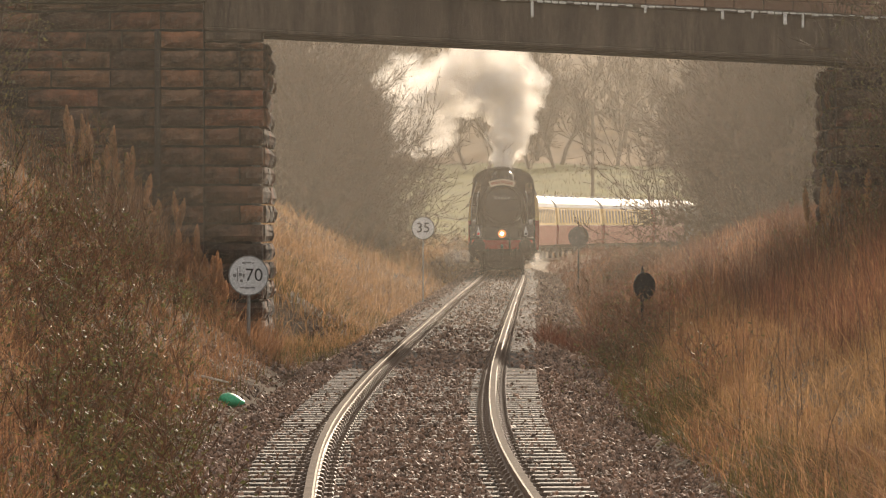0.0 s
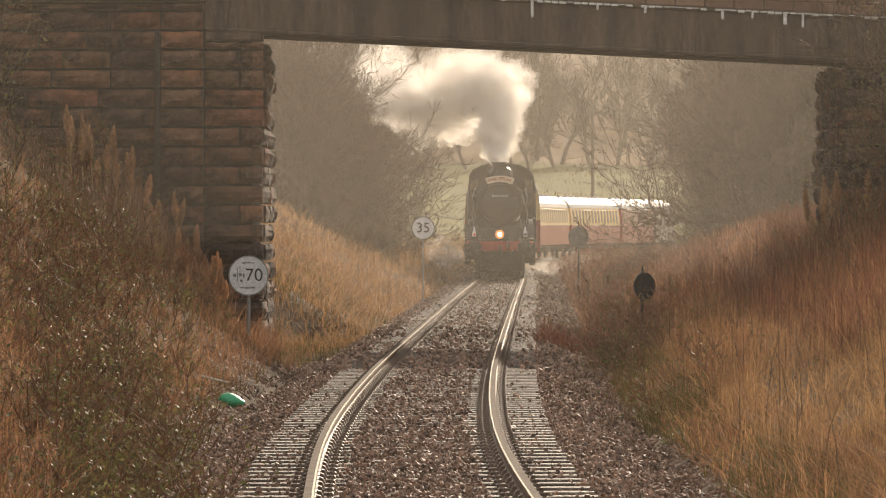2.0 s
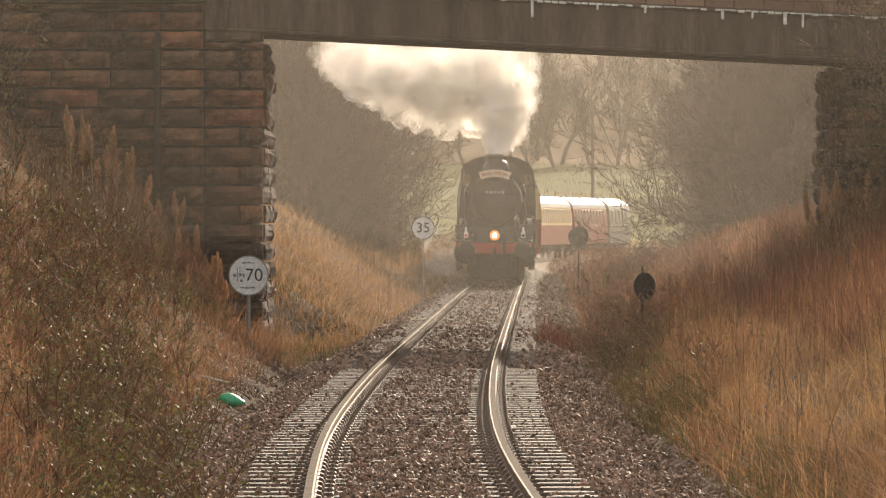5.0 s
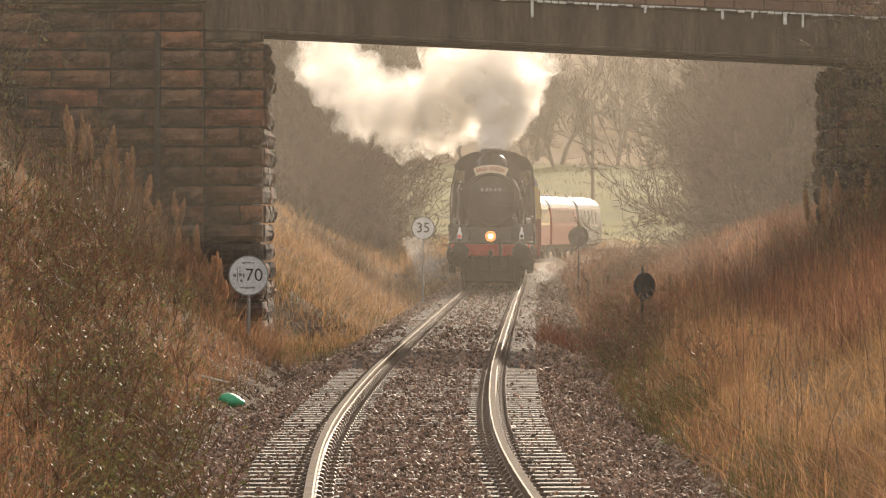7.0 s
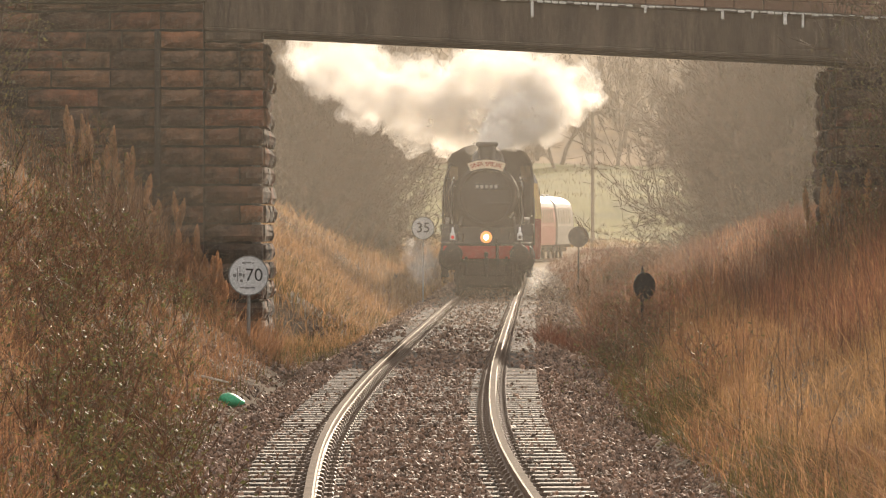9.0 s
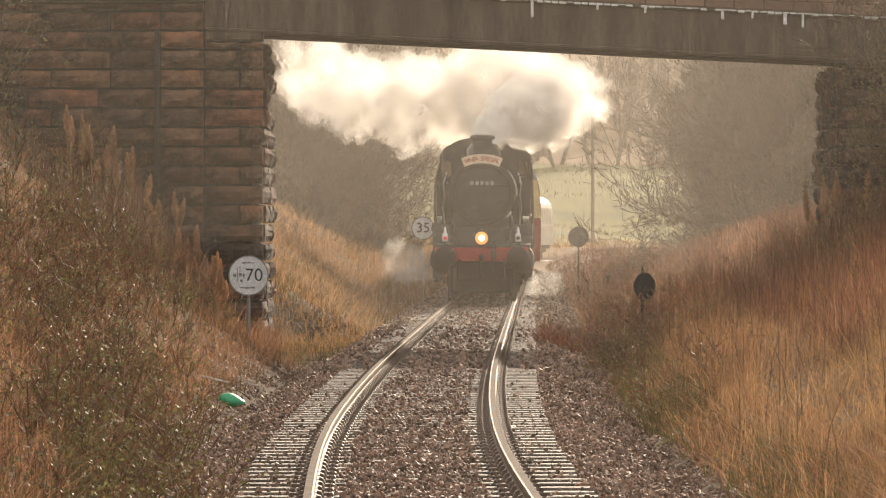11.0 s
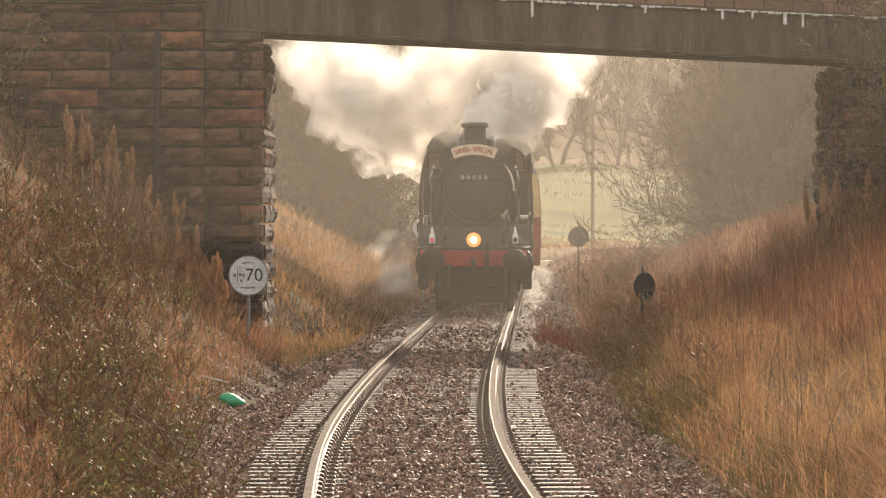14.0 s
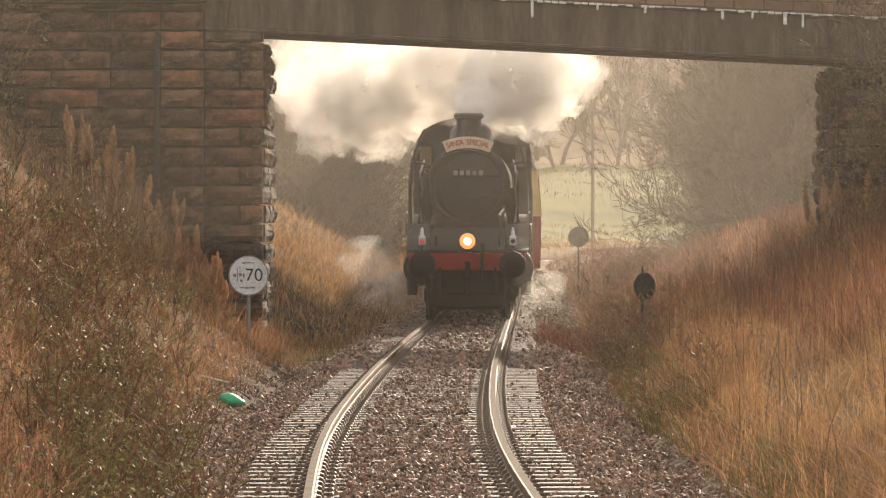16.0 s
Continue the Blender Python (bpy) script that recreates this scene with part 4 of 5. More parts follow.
    # wheels
    for r, ys, nm in ((0.47, (1.2, 3.1), "bogie_wheel"), (1.0, (4.6, 7.6), "driving_wheel"), (0.6, (12.2, 14.2, 16.2), "tender_wheel")):
        for y in ys:
            for s in (-1, 1):
                bm = bmesh.new()
                pr = [(r - 0.09, -0.065), (r + 0.03, -0.065), (r + 0.03, -0.035), (r, -0.03), (r - 0.005, 0.065), (r - 0.09, 0.065), (r - 0.09, -0.065)]
                lathe(pr, "z", 32, bm, caps=False)
                for k in range(12):
                    a = 2 * math.pi * k / 12
                    tube((0.08 * math.cos(a), 0.08 * math.sin(a), 0), ((r - 0.07) * math.cos(a), (r - 0.07) * math.sin(a), 0), 0.03, seg=6, bm=bm)
                tube((0, 0, -0.09), (0, 0, 0.1), 0.12, seg=16, bm=bm)
                bmesh.ops.transform(bm, verts=bm.verts, matrix=pose(0, 0, 0, 0, 90 * s, 0))
                wheel = part(nm, bm, M_SOOT, e)
                wheel.matrix_basis = Matrix.Translation((s * 0.74, y, r))
                wheels.append((wheel, r, s * 0.74, y))
    for s in (-1, 1):
        part("coupling_rod", box(s * 0.98 - 0.03, s * 0.98 + 0.03, 4.5, 7.7, 0.72, 0.84, 0.01), M_STEEL, e)
    return e


# ---- carriages ----
def build_carriage(top, label, pitch=1.28, nwin=14, lower=None, L=21.4):
    e = empty("carriage", None, label, "railway carriage", "carriages of the train")
    side = [(1.38, 0.84), (1.4, 1.5), (1.4, 2.0), (1.36, 2.6), (1.28, 3.02)]
    low = [(s * x, z) for s in (1,) for x, z in side[:3]] + [(-x, z) for x, z in side[:3]][::-1]
    part("lower_body", prism(low, 0.3, L), lower or M_CRIMSON, e)
    up = side[2:] + [(-x, z) for x, z in side[2:]][::-1]
    part("upper_body", prism(up, 0.3, L), top, e)
    arc = [(1.3, 3.02), (1.22, 3.25), (1.0, 3.48), (0.6, 3.66), (0.0, 3.73)]
    rf = arc + [(-x, z) for x, z in arc[:-1]][::-1]
    part("roof", prism(rf, 0.28, L + 0.02), M_ROOF, e, "wet grey curved roof")
    for i in range(int((L - 2) / 2.6)):
        part("roof_vent", lathe([(0.12, 3.6), (0.14, 3.72), (0.08, 3.8), (0.0, 3.82)], "z", 10, at=(0.35, 1.8 + i * 2.6, 0)), M_GREY, e)
    part("waist_line", box(1.398, 1.41, 0.3, L, 1.97, 2.0), M_BOARD, e)
    part("gutter", box(1.28, 1.31, 0.3, L, 3.0, 3.03), M_BOARD, e)
    bm = box(-0.012, 0.012, -0.3, 0.3, 0, 0.8, 0.01)
    bmesh.ops.rotate(bm, verts=bm.verts, matrix=Matrix.Rotation(radians(-4.5), 3, "Y"))
    me = bpy.data.meshes.new("window")
    bm.to_mesh(me)
    bm.free()
    me.materials.append(M_GLASS)
    for i in range(nwin):
        for s in (-1, 1):
            ob = new("window", me)
            ob.parent = e
            ob.matrix_basis = Matrix.Translation((s * 1.398, 1.35 + i * pitch, 2.12)) @ pose(0, 0, 0, 0, 0, 0 if s > 0 else 180)
    for y in (0.15, L + 0.15):
        part("gangway", box(-0.5, 0.5, y - 0.16, y + 0.16, 1.05, 3.2, 0.05), M_SOOT, e)
    part("underframe", box(-1.2, 1.2, 0.3, L, 0.66, 0.837, 0.02), M_SOOT, e)
    part("battery_box", box(-1.15, 1.15, L * 0.42, L * 0.54, 0.4, 0.66, 0.03), M_SOOT, e)
    for y in (2.6, L - 2.5):
        bg_ = part("bogie", box(-1.05, 1.05, y - 1.7, y + 1.7, 0.42, 0.66, 0.05), M_SOOT, e)
        for dy in (-1.3, 1.3):
            for s in (-1, 1):
                part("wheel", tube((s * 0.68, y + dy, 0.46), (s * 0.82, y + dy, 0.46), 0.46, seg=20), M_SOOT, bg_)
    return e


# ---- mist and lens glare ----
def build_mist_and_glare():
    # The two nearest sheets stand in for lens glare that lifts the darks.
    for k, (y, dense) in enumerate(((33, 0.018), (78, 0.03), (106, 0.036), (133, 0.022), (158, 0.02), (252, 0.022), (300, 0.01), (398, 0.028), (640, 0.04))):
        top = 4 + 0.05 * y
        xs, zs = np.linspace(-70, 110, 46), np.linspace(-1.5, top, 16)
        X, Z = np.meshgrid(xs, zs)
        Y = y + 2.2 * np.sin(X * 0.13 + k) + 1.2 * np.sin(Z * 0.4 + X * 0.31 + 2 * k)
        n = len(xs)
        i = np.arange(n * (len(zs) - 1)).reshape(len(zs) - 1, n)[:, :-1].ravel()
        ob = raw("mist", np.stack([X, Y, Z], -1).reshape(-1, 3), np.stack([i, i + 1, i + n + 1, i + n], 1), vapour("mist", (0.95, 0.86, 0.72), dense, 0.09, 0.3), True)
        tagged(ob, "thin warm sheet of mist; the nearest two stand in for lens glare", "mist", kind="stuff")


# ---- rain ----
def build_rain():
    """Thin falling streaks in a tall column that comes down past the camera."""
    g = np.random.default_rng(77)
    n = 9000
    y = g.uniform(22, 92, n)
    x = g.uniform(-0.095, 0.1, n) * y
    z = g.uniform(0, 66, n)
    h, w = g.uniform(0.1, 0.22, n), 0.000014 * y
    V = np.stack([np.stack([x - w, y, z], 1), np.stack([x + w, y, z], 1), np.stack([x + w + h * 0.03, y, z + h], 1), np.stack([x - w + h * 0.03, y, z + h], 1)], 1)
    ob = raw("rain", V.reshape(-1, 3), np.arange(n * 4).reshape(n, 4), vapour("rain_drop", (0.95, 0.93, 0.9), 0.16, 0.5, 0.3, 0.7))
    return tagged(ob, "thin slanting streaks of falling rain", "rain", kind="stuff")


# ---- smoke ----
def smoke_lobe(radius, seed, mats=None, label="billowing white and grey steam puff above the chimney", group="puffs of the exhaust plume"):
    rng = np.random.default_rng(seed)
    vs, fs, mi = [], [], []
    bm = bmesh.new()
    bmesh.ops.create_icosphere(bm, subdivisions=4, radius=1.0)
    base = [v.co.copy() for v in bm.verts]
    tri = np.array([[v.index for v in f.verts] for f in bm.faces])
    bm.free()
    off = Vector(rng.uniform(-50, 50, 3))
    for k, sc in enumerate((1.0, 0.8)):
        out = []
        for p in base:
            d = 0.5 * noise.fractal(p * 1.3 + off, 1.0, 2.0, 2) + 0.36 * abs(noise.noise(p * 3.1 + off)) + 0.2 * abs(noise.noise(p * 6.7 + off)) + 0.06 * abs(noise.noise(p * 14 + off))
            out.append(p * (radius * sc * (0.78 + d)))
        fs.append(tri + k * len(base))
        vs += out
        mi += [k] * len(tri)
    ob = raw("smoke_puff", np.array([tuple(v) for v in vs]), np.concatenate(fs), mats or M_SMOKE, True, mi)
    return tagged(ob, label, "smoke", group)


def front_y(t):
    """Where the buffer beam stands at a time."""
    return float(np.polyval(FRONT_FIT, t))


FRONT_T = [0, 1.5, 3.5, 7, 9, 11.3, 12.5, 14.5, 16]
FRONT_Y = [205.0, 193.5, 180.5, 156.8, 143.8, 131.2, 125.6, 114.5, 106.6]
FRONT_FIT = np.polyfit(FRONT_T, FRONT_Y, 3)

# middle line of the plume: sideways and upwards from the chimney top, in metres, with the share of depth behind it
PLUME = {
    0.0: [(0.00, 0.00), (0.24, 0.88), (0.40, 2.27), (-0.36, 3.86), (-2.35, 3.06), (-2.94, 0.88), (-3.94, 3.06)],
    1.0: [(0.00, 0.00), (0.12, 0.84), (-0.04, 2.38), (-1.19, 3.53), (-2.92, 2.95), (-3.30, 1.30), (-4.83, 2.57)],
    2.0: [(0.00, 0.00), (-0.15, 0.74), (0.00, 2.07), (-1.00, 2.88), (-2.11, 1.59), (-3.40, 2.07), (-4.33, 3.07)],
    3.0: [(0.00, 0.00), (0.04, 0.68), (0.14, 2.10), (-0.75, 3.35), (-1.82, 2.10), (-2.88, 2.03), (-4.13, 3.17)],
    4.0: [(0.00, 0.00), (0.34, 0.86), (0.17, 2.33), (-0.86, 2.50), (-2.40, 2.16), (-3.77, 2.33), (-4.80, 3.12)],
    6.5: [(0.00, 0.00), (0.19, 0.72), (0.37, 1.65), (-0.81, 2.12), (-2.05, 1.43), (-3.46, 1.81), (-4.70, 2.27)],
    7.0: [(0.00, 0.00), (0.27, 0.67), (0.67, 1.74), (-0.64, 2.05), (-1.71, 0.89), (-3.54, 1.13), (-4.91, 2.35)],
    7.5: [(0.00, 0.00), (0.45, 0.51), (1.29, 1.11), (-0.15, 1.95), (-1.65, 0.90), (-3.59, 1.65), (-4.94, 2.54)],
    8.0: [(0.00, 0.00), (0.65, 0.53), (1.53, 0.91), (0.06, 1.85), (-1.26, 0.82), (-3.17, 1.55), (-4.78, 2.58)],
    9.0: [(0.00, 0.00), (0.82, 0.39), (1.80, 0.76), (0.25, 1.52), (-1.16, 0.82), (-2.99, 1.24), (-4.68, 2.23)],
    11.3: [(0.00, 0.00), (0.87, 0.46), (1.85, 0.21), (0.74, 1.36), (-1.05, 0.85), (-2.97, 0.46), (-4.26, 1.23)],
    12.0: [(0.00, 0.00), (0.90, 0.55), (2.51, 0.10), (0.77, 1.29), (-1.10, 0.67), (-3.58, -0.20), (-4.08, 1.17)],
    12.5: [(0.00, 0.00), (1.02, 0.73), (3.10, 0.24), (0.90, 1.34), (-1.29, 0.73), (-3.12, 1.22), (-3.73, -0.12)],
    13.0: [(0.00, 0.00), (0.84, 0.50), (1.43, 0.26), (0.60, 1.22), (-1.19, 0.74), (-2.62, 0.98), (-3.82, 1.46)],
    13.5: [(0.00, 0.00), (0.86, 0.35), (1.33, 0.58), (0.05, 1.28), (-1.47, 0.35), (-2.64, 0.93), (-3.69, 1.52)],
    14.0: [(0.00, 0.00), (0.89, 0.18), (1.35, 0.64), (0.09, 1.10), (-1.74, -0.05), (-2.65, 0.64), (-3.45, 1.33)],
    14.5: [(0.00, 0.00), (1.14, 0.16), (1.81, 0.16), (0.58, 0.94), (-1.43, 0.49), (-2.33, 0.16), (-3.11, 1.05)],
    15.0: [(0.00, 0.00), (0.83, 0.33), (1.82, -0.22), (0.61, 0.98), (-1.14, 0.22), (-2.23, 0.00), (-2.45, 1.09)],
    15.5: [(0.00, 0.00), (0.75, 0.66), (1.60, 0.34), (0.53, 1.20), (-1.28, 0.34), (-2.46, 0.24), (-3.10, 0.98)],
    16.0: [(0.00, 0.00), (0.67, 0.69), (1.30, 0.17), (0.56, 1.21), (-1.42, 0.59), (-2.47, -0.04), (-3.20, 0.59)],
}
LOBE_R = [0.3, 0.6, 0.82, 1.15, 0.9, 0.74, 0.9]


def build_smoke():
    rng = random.Random(21)
    lobes = []
    n = 60
    for i in range(n):
        s = (i + 0.5) / n
        u = s * 6
        r = float(np.interp(u, range(7), LOBE_R)) * rng.uniform(0.8, 1.2)
        jit = (rng.uniform(-0.7, 0.7) * r * min(1, u), (rng.uniform(-0.1, 0.7) if u < 2.4 else rng.uniform(-0.5, 0.5)) * r * min(1, u))
        grey = u > 2.4 and i % 7 == 0 or u > 4.1 and i % 4 == 0
        lobes.append((smoke_lobe(r, 100 + i, M_SMOKE_SHADE, "grey coal smoke puff, darkened for the plume's shaded core") if grey else smoke_lobe(r, 100 + i, M_DRIFT, "thinning white steam puff drifting from the plume") if u > 4.1 else smoke_lobe(r, 100 + i), u, jit, 1.5 + 9 * s + rng.uniform(-1, 1), [rng.uniform(-70, 70) for _ in range(3)]))
    return lobes


def build_wisps():
    out = []
    for i, (x, z, back, r) in enumerate(((-1.5, 0.7, 2.5, 0.4), (-1.8, 0.8, 5.0, 0.45), (-2.0, 1.1, 8.0, 0.5), (-1.9, 0.6, 9.0, 0.4), (1.3, 0.4, 1.5, 0.25), (1.5, 0.5, 4.0, 0.35))):
        out.append((smoke_lobe(r, 300 + i, M_WISP, "thin leaking steam beside the cylinders", "wisps of leaking steam"), x, z, back))
    return out


def key_wisps(wisps):
    for k, (ob, x, z, back) in enumerate(wisps):
        rows = []
        for i in range(17):
            c = on_line(front_y(i), back + 0.6 * math.sin(i * 0.9 + k))
            rows.append((float(i), pose(c.x + x + 0.15 * math.sin(i * 1.3 + k), c.y, z + 0.12 * math.sin(i * 0.7 + 2 * k), 12 * i, 0, 15 * i)))
        walk(ob, rows)


def key_smoke(lobes):
    times = sorted(PLUME)
    for ob, u, jit, back, spin in lobes:
        rows = []
        for t in times:
            c = on_line(front_y(t), 1.85)
            px = float(np.interp(u, range(7), [p[0] for p in PLUME[t]]))
            pz = float(np.interp(u, range(7), [p[1] for p in PLUME[t]]))
            k = (c.y + back) / c.y
            x = (c.x + px + jit[0]) * k
            z = 1.79 + (4.0 + pz + jit[1] - 1.79) * k
            rows.append((t, pose(x, c.y + back, z, *[a * t / 8 for a in spin])))
        walk(ob, rows)


# ---- motion of the train ----
def key_train(ob, back, length):
    rows = []
    for t in [i * 0.5 for i in range(33)]:
        a, b = on_line(front_y(t), back), on_line(front_y(t), back + length)
        d = b - a
        rows.append((t, pose(a.x, a.y, a.z, 0, 0, -math.degrees(math.atan2(d.x, d.y)))))
    walk(ob, rows)


def motions():
    key_train(loco, 0.0, 12.0)
    for c, back, length in carriages:
        key_train(c, back, length)
    key_smoke(puffs)
    key_wisps(wisps)
    for wheel, r, x, y in wheels:
        walk(wheel, [(k / 10, pose(x, y, r, math.degrees((front_y(0) - front_y(k / 10)) / r), 0, 0)) for k in range(161)])
    walk(rain, [(0.0, pose(0.4, 0, 46.0)), (16.0, pose(-2.0, 0, -66.0))])


build_ground()
build_track()
build_bridge()
build_signs()
loco = build_loco()
first = build_carriage(M_CREAM, "cream and crimson railway carriage with a wet grey roof", 1.34, 15)
maroon = build_carriage(M_CRIMSON, "crimson railway carriage with a wet grey roof", 1.28, 10, None, 14.6)
van = build_carriage(M_PALE, "pale grey railway van at the end of the train", 1.5, 5, M_PALE, 9.4)
carriages = [(first, 18.0, 20.8)] + [(copy_thing(first, Matrix()), 18.0 + 22.2 * i, 20.8) for i in range(1, 7)] + [(maroon, 173.4, 14.0), (van, 188.8, 9.0)]
puffs = build_smoke()
wisps = build_wisps()
build_mist_and_glare()
rain = build_rain()

# ---- planting ----
scatter_stones("ballast", 112000, 35, 75, 0.0185, 1, True)
scatter_stones("ballast", 40000, 75, 265, 0.029, 2, True)
def rnd(seed, lo, hi, n):
    return np.random.default_rng(seed).uniform(lo, hi, n)


def swell(x, y):
    """Uneven growth: tall and short patches."""
    return 0.72 + 0.3 * np.sin(x * 2.3 + y * 0.35) * np.sin(y * 0.5 - x) + 0.18 * np.sin(x * 5 - y * 1.1)


x, y = bank_points(44000, 30, 96, 2.85, 8.5, 11, -0.9)
blades("reeds", x, y, rnd(1, 0.2, 0.66, len(x)) * swell(x, y), 0.0034, 1.0, M_DRY, 12, "dry straw-coloured grass leaning on the bank")
x, y = bank_points(9000, 55, 96, 3.0, 8.5, 31, 0.2)
blades("reeds", x, y, rnd(7, 0.3, 0.9, len(x)) * swell(x, y), 0.0035, 0.4, M_RUST, 32, "red-brown dead stalks among the dry grass")
x, y = bank_points(420, 36, 94, 2.8, 8.0, 33, 0.1)
blades("stalks", x, y, rnd(8, 0.7, 1.4, len(x)), 0.004, 0.22, M_TWIG, 34, "tall dark dead weed stalks", "weeds")
x, y = bank_points(2600, 92.5, 97.5, 1.4, 4.2, 61, -2.5)
blades("bracken", x, y, rnd(21, 0.2, 0.55, len(x)), 0.008, 0.9, M_REDDEAD, 62, "red-brown dead bracken sprawling towards the rail", "bracken")
x, y = bank_points(9000, 54, 96, 4.1, 8.5, 63, 0.0)
blades("bracken", x, y, rnd(22, 0.3, 0.8, len(x)), 0.005, 0.4, M_REDDEAD, 64, "red-brown dead stalks along the bank top", "bracken")
x, y = bank_points(7000, 33, 72, 2.45, 3.3, 67, -0.6)
blades("undergrowth", x, y, rnd(24, 0.08, 0.32, len(x)), 0.005, 0.9, M_RUST, 68, "short brown dead grass along the ballast edge", "undergrowth")
x, y = bank_points(4200, 33, 62, 2.4, 3.1, 69, 0.2)
blades("grass", x, y, rnd(25, 0.08, 0.3, len(x)), 0.006, 0.7, M_GREEN, 70, "sparse green grass along the ballast edge")
x, y = bank_points(4000, 56, 96, 2.3, 3.0, 13, 0.1)
blades("grass", x, y, rnd(2, 0.08, 0.38, len(x)), 0.006, 0.6, M_GREEN, 14, "low green grass at the foot of the bank")
x, y = bank_points(2600, 86, 94.6, -5.4, -2.9, 65, -2.5)
blades("bracken", x, y, rnd(23, 0.3, 0.85, len(x)), 0.007, 0.45, M_RUST, 66, "rust-brown bracken at the foot of the stone abutment", "bracken")
x, y = bank_points(20000, 30, 96, -9.5, -2.3, 15, 0.0)
blades("reeds", x, y, rnd(3, 0.2, 0.6, len(x)) * swell(x, y), 0.005, 0.6, M_RUST, 16, "rust-brown dead grass and bracken on the bank")
x, y = bank_points(4500, 40, 96, -6.5, -2.2, 35, 0.6)
blades("reeds", x, y, rnd(9, 0.2, 0.55, len(x)) * swell(x, y), 0.005, 0.6, M_ORANGE, 36, "tufts of straw-coloured grass on the bank")
x, y = bank_points(7000, 30, 96, -8.5, -2.15, 17, 0.3)
blades("grass", x, y, rnd(4, 0.1, 0.35, len(x)), 0.007, 0.5, M_GREEN, 18, "patches of green grass on the bank")
x, y = bank_points(3000, 88, 125, -4.0, -1.85, 37, 0.3)
blades("grass", x, y, rnd(10, 0.1, 0.35, len(x)), 0.01, 0.5, M_GREEN, 38, "green grass beside the abutment foot")
x, y = bank_points(24000, 96, 230, -9, -1.85, 19, -0.3)
blades("reeds", x, y, rnd(5, 0.2, 0.55, len(x)) * swell(x, y), 0.009, 0.8, M_ORANGE, 20, "orange-brown dry grass on the bank beyond the bridge")
x, y = bank_points(26000, 96, 330, 2.25, 9, 21, -0.3)
blades("reeds", x, y, rnd(6, 0.2, 0.6, len(x)) * swell(x, y), 0.009, 0.8, M_REDDEAD, 22, "dark rust-brown grass on the bank beyond the bridge")
x, y = bank_points(16000, 30, 96, -8, -2.25, 41, -0.5)
blades("litter", x, y, rnd(11, 0.1, 0.25, len(x)), 0.006, 1.6, M_BRAMBLE, 42, "flattened dead grass and leaf litter on the bank", "leaf litter")
x, y = bank_points(24000, 30, 96, -8.5, -2.35, 47, -2.5)
blades("undergrowth", x, y, rnd(14, 0.1, 0.36, len(x)), 0.0055, 0.7, M_RUST, 48, "dense short dead undergrowth on the bank", "undergrowth")
x, y = bank_points(12000, 96, 200, -8, -1.9, 49, -2.5)
blades("undergrowth", x, y, rnd(15, 0.1, 0.4, len(x)), 0.01, 0.7, M_ORANGE, 50, "dense short orange grass on the bank beyond the bridge", "undergrowth")
x, y = bank_points(16000, 30, 96, 2.5, 8, 51, -2.5)
blades("undergrowth", x, y, rnd(16, 0.1, 0.4, len(x)), 0.005, 0.8, M_ORANGE, 52, "dense short tan grass under the reeds", "undergrowth")
x, y = bank_points(14000, 96, 220, 2.25, 9, 53, -2.5)
blades("undergrowth", x, y, rnd(17, 0.1, 0.45, len(x)), 0.009, 0.7, M_RUST, 54, "dense short brown grass on the bank beyond the bridge", "undergrowth")
x, y = bank_points(260, 66, 96, 3.6, 8.0, 55, -2.5)
blades("stalks", x, y, rnd(18, 0.8, 1.5, len(x)), 0.005, 0.18, M_BRAMBLE, 56, "tall red-brown dead stalks on the bank top", "weeds")
x, y = bank_points(12000, 190, 420, -24, -2.2, 43, -0.5, False)
blades("rough_grass", x, y, rnd(12, 0.25, 0.6, len(x)), 0.02, 0.7, M_DRY, 44, "rough yellowed grass at the field edge")
x, y = bank_points(9000, 330, 600, -30, 30, 45, -0.5, False)
blades("rough_grass", x, y, rnd(13, 0.2, 0.5, len(x)), 0.03, 0.8, M_GREEN, 46, "rough green field grass")
rng = random.Random(5)


def plumes(name, spots, seed, label):
    """Feathery seed heads on thin stems."""
    g = np.random.default_rng(seed)
    vs = []
    for x, y, h in spots:
        z = float(ground_z(x, y))
        tilt = g.normal(0, 0.1, 2)
        m = 190
        u = np.sort(g.random(m))
        r = 0.072 * np.sin(np.pi * np.clip(u * 0.9 + 0.08, 0, 1))
        a = g.uniform(0, 6.28, m)
        zz = z + h * (0.5 + 0.5 * u)
        cx, cy = x + tilt[0] * (zz - z), y + tilt[1] * (zz - z)
        w = 0.011
        P = np.stack([cx, cy, zz], 1)
        Q = P + np.stack([np.cos(a) * r, np.sin(a) * r, 0.09 + 0 * r], 1)
        s_ = np.stack([-np.sin(a) * w, np.cos(a) * w, 0 * a], 1)
        vs.append(np.stack([P - s_, P + s_, Q + s_, Q - s_], 1))
        base, top = np.array([x, y, z]), np.array([cx[-1], cy[-1], zz[-1]])
        vs.append(np.array([[base - [0.005, 0, 0], base + [0.005, 0, 0], top + [0.003, 0, 0], top - [0.003, 0, 0]]]))
    V = np.concatenate(vs).reshape(-1, 3)
    return tagged(raw(name, V, np.arange(len(V)).reshape(-1, 4), M_PLUME), label, "plume grass", kind="stuff")


spots = []
for i in range(46):
    u = rng.random()
    yy = rng.uniform(86, 93)
    spots.append(((-0.066 + 0.028 * u + rng.gauss(0, 0.001)) * yy, yy, rng.uniform(0.6, 1.15)))
for i in range(6):
    yy = rng.uniform(84, 92)
    spots.append((rng.uniform(5.6, 6.6), yy, rng.uniform(0.9, 1.4)))
plumes("plume_grass", spots, 3, "orange-brown feathery plume grass before the stone wall")


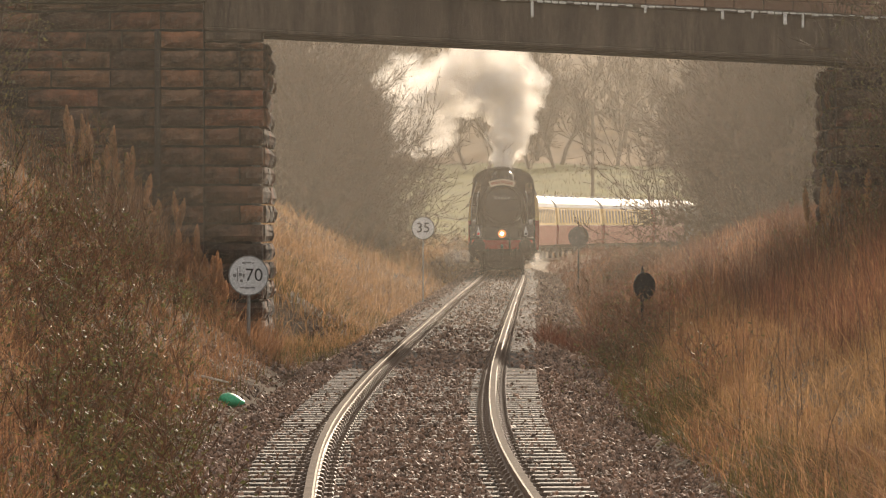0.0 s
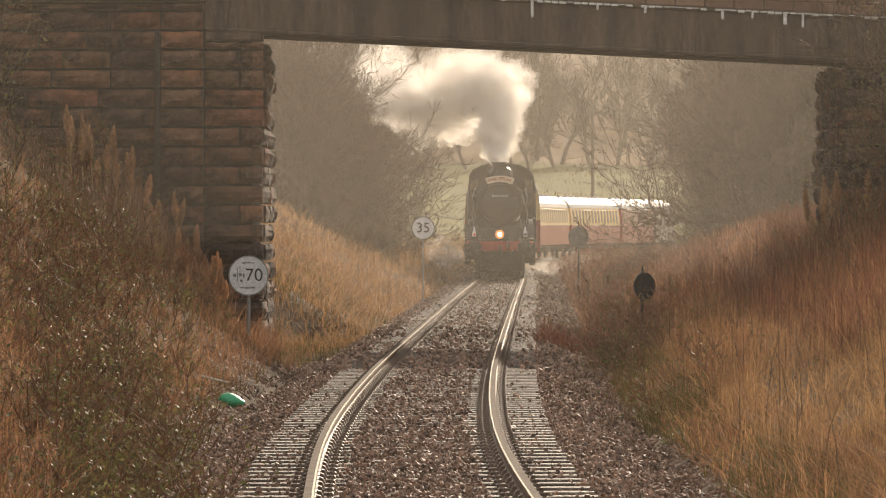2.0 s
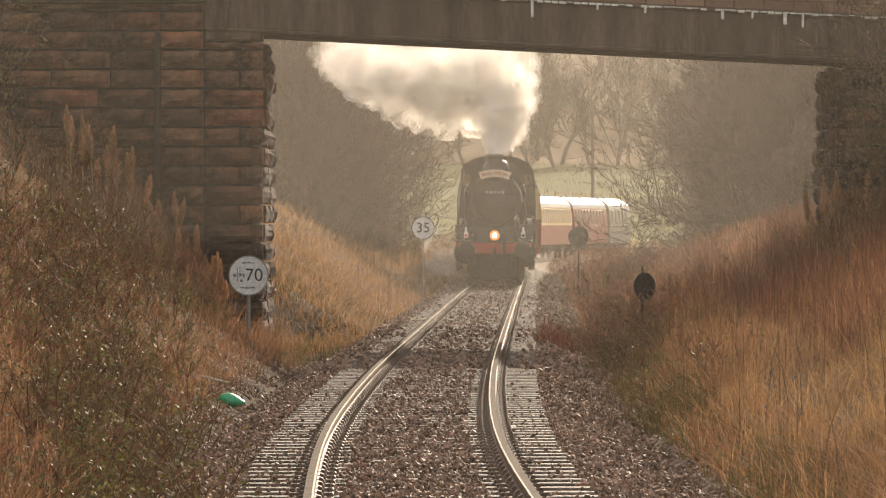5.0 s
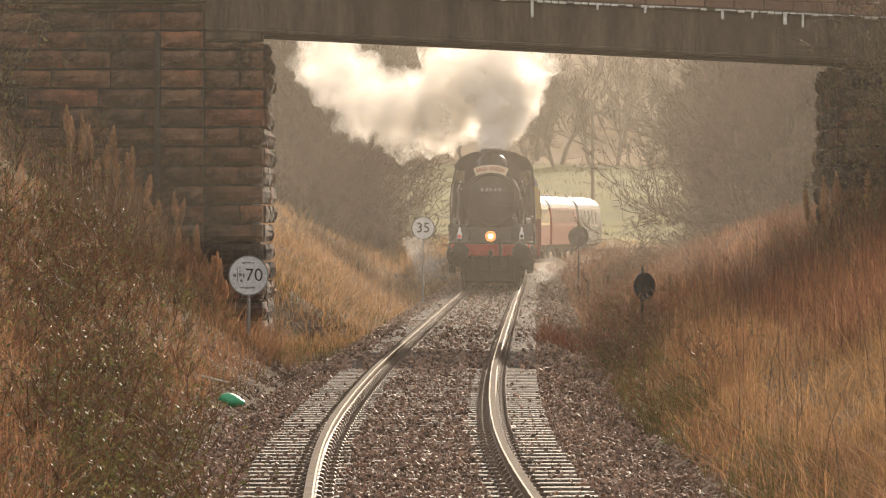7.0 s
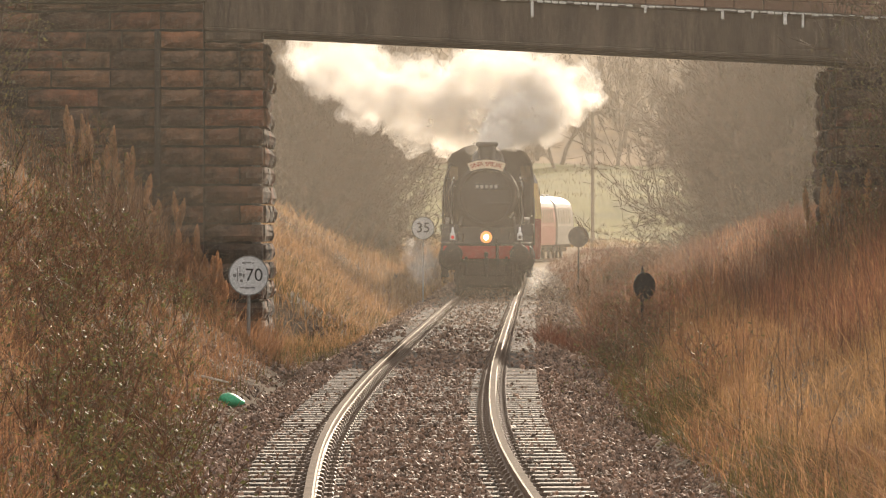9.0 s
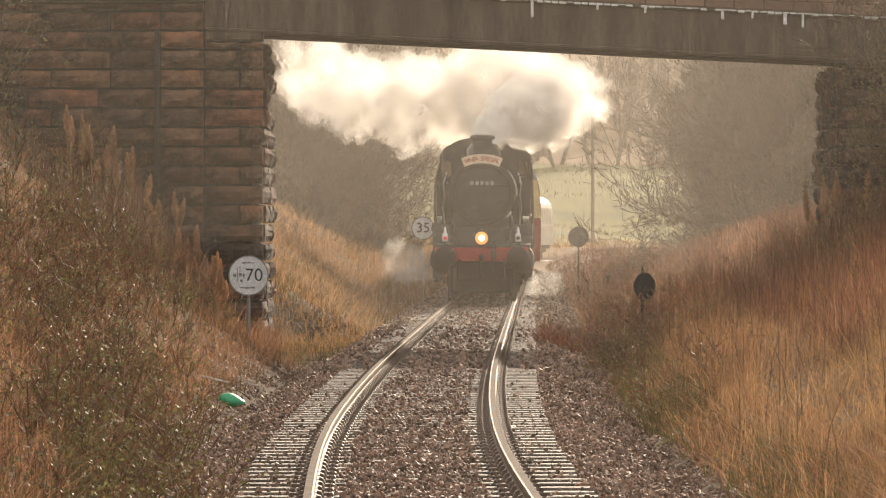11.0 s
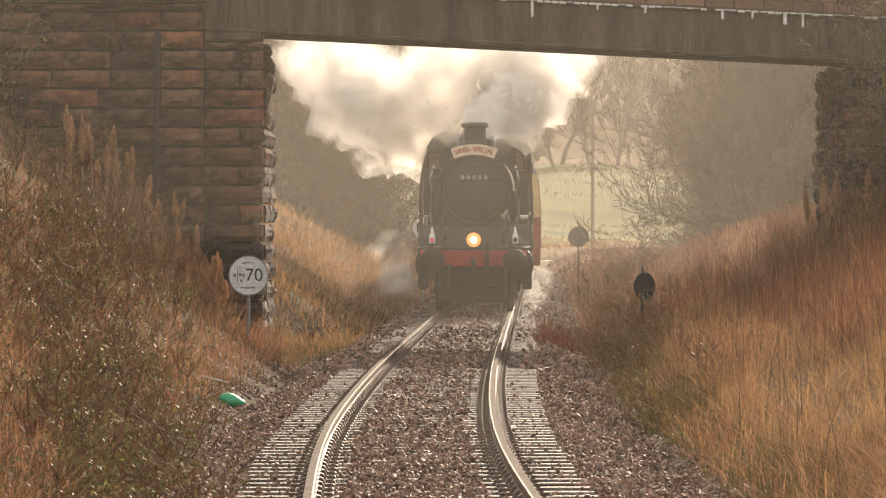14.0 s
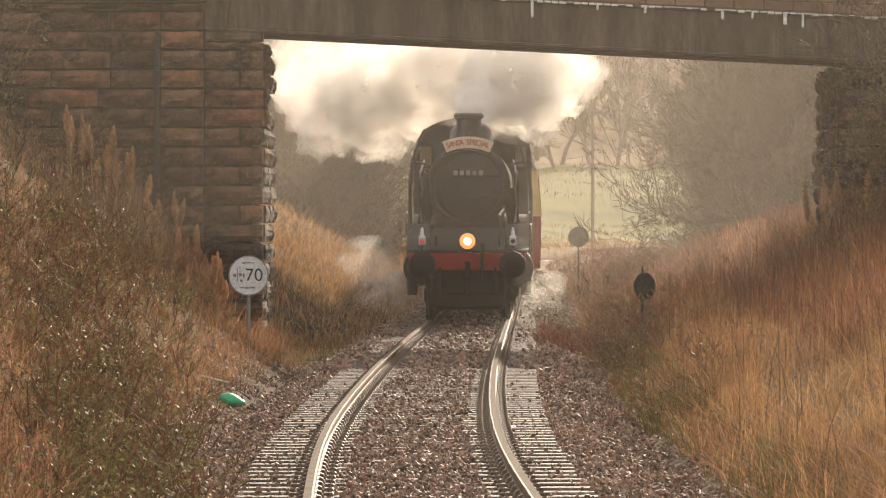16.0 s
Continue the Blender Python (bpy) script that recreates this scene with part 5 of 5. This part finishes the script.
def thicket(bases, spots):
    """Copies of a few bushes, each turned its own way."""
    for k, (x, y, sink) in enumerate(spots):
        m = pose(x, y, float(ground_z(x, y)) - sink, rng.uniform(-6, 6), rng.uniform(-6, 6), rng.uniform(0, 360))
        if k < len(bases):
            bases[k].matrix_basis = m
        else:
            copy_thing(bases[k % len(bases)], m)


# brambles on the near left bank
low = [bush(0, 0, 1.0 + 0.25 * i, 0.9, 200 + i, 9, 4, 800, "low bramble tangle with wet green leaves", 0.0035, M_BRAMBLE, (4, 5), 0.012) for i in range(4)]
spots = []
while len(spots) < 42:
    yy = 1 / rng.uniform(1 / 92, 1 / 31)
    xx = float(line_x(yy)) - 2.35 - abs(rng.gauss(0, 2.2))
    if xx / yy < (-0.056 if yy < 63 else -0.047):
        spots.append((xx, yy, 0.25))
for i in range(12):
    yy = 1 / rng.uniform(1 / 92, 1 / 65)
    spots.append((float(line_x(yy)) + rng.uniform(4.5, 8), yy, 0.15))
for i in range(13):
    yy = 1 / rng.uniform(1 / 92, 1 / 56)
    spots.append((float(line_x(yy)) + rng.uniform(2.6, 3.4), yy, 0.65))
for xx, yy in ((-2.3, 40), (-2.5, 45), (-2.5, 38), (-2.8, 43), (-2.4, 36), (-2.2, 38), (-2.9, 50), (-3.1, 47), (2.7, 83), (3.05, 83.5), (3.3, 82.5), (2.9, 81), (2.2, 99.5), (2.9, 99), (3.6, 98), (4.3, 98.5), (3.2, 101)):
    spots.append((xx, yy, 0.3 if yy > 90 else 0.35 if yy > 80 else 0.55))
for i in range(10):
    yy = rng.uniform(128, 200)
    spots.append((float(line_x(yy)) - rng.uniform(3.4, 7.5), yy, 0.4))
for i in range(8):
    yy = rng.uniform(140, 270)
    spots.append((float(line_x(yy)) + rng.uniform(3.6, 7), yy, 0.4))
thicket(low, spots)
# leafy brambles along the edge of the ballast
leafy = [bush(0, 0, 0.75 + 0.2 * i, 0.8, 220 + i, 8, 4, 1900, "low spreading bramble with many wet dark green leaves", 0.0035, M_BRAMBLE, (3, 4), 0.011) for i in range(2)]
spots = []
for i in range(7):
    yy = 1 / rng.uniform(1 / 92, 1 / 46)
    spots.append((float(line_x(yy)) + rng.uniform(2.5, 2.9), yy, 0.6))
for i in range(10):
    yy = 1 / rng.uniform(1 / 92, 1 / 48)
    spots.append((rng.uniform(-0.08, -0.053) * yy, yy, rng.uniform(0.15, 0.4)))
for i in range(9):
    yy = rng.uniform(36, 47)
    spots.append((rng.uniform(-0.078, -0.053) * yy, yy, 0.3))
thicket(leafy, spots)
# tall thorn bushes on both sides of the bridge
tall = [bush(0, 0, 4.2 + 0.8 * i, 1.9, 240 + i, 16, 5, 3600, "tall dark thorn bush with small wet leaves beside the bridge", 0.005, kids=(3, 4), base_r=0.022, leaf=0.022) for i in range(2)]
spots = [(rng.uniform(-8.8, -7.6), rng.uniform(82, 93), 0.2) for i in range(6)] + [(rng.uniform(8.0, 9.0), rng.uniform(84, 93), 0.2) for i in range(12)] + [(rng.uniform(7.8, 8.6), rng.uniform(76, 86), rng.uniform(1.6, 2.6)) for i in range(6)] + [(-6.4, 66, 1.2)]
thicket(tall, spots)
# thickets beyond the bridge
misty = [bush(0, 0, 7.4 + 0.8 * i, 2.6, 280 + i, 44, 5, 2500, "dense bare misty thicket of fine twigs on the cutting side", 0.011, kids=(3, 5), base_r=0.04, leaf=0.05, leaf_mat=M_TWIG) for i in range(3)]
spots = []
for i in range(16):
    yy = rng.uniform(192, 232)
    spots.append((-0.0255 * yy - rng.uniform(0, 4.5), yy, rng.uniform(-0.8, 0.8)))
for i in range(6):
    yy = rng.uniform(205, 235)
    spots.append((-0.0215 * yy - rng.uniform(0, 0.8), yy, rng.uniform(0.8, 2.6)))
for i in range(20):
    yy = rng.uniform(160, 215)
    spots.append((max(float(line_x(yy)) + rng.uniform(6.4, 12.5), 0.064 * yy), yy, rng.uniform(0, 1.6)))
thicket(misty, spots)
# trees of the field edge and the wood on the hill
woods = [tree(0, 0, 12 + 2 * i, 400 + i, r=0.26, levels=5, min_r=0.036) for i in range(4)]
spots = [(21, 430, 0.3), (25, 440, 0.3), (29, 425, 0.3), (6.5, 540, 0.3)]
for i in range(24):
    yy = rng.uniform(575, 605)
    spots.append((-30 + 3.2 * i + rng.uniform(-1, 1), yy, 2.0))
for i in range(78):
    yy = rng.uniform(590, 900)
    spots.append((rng.uniform(-0.045, 0.075) * yy, yy, 0.3))
thicket(woods, spots)

motions()
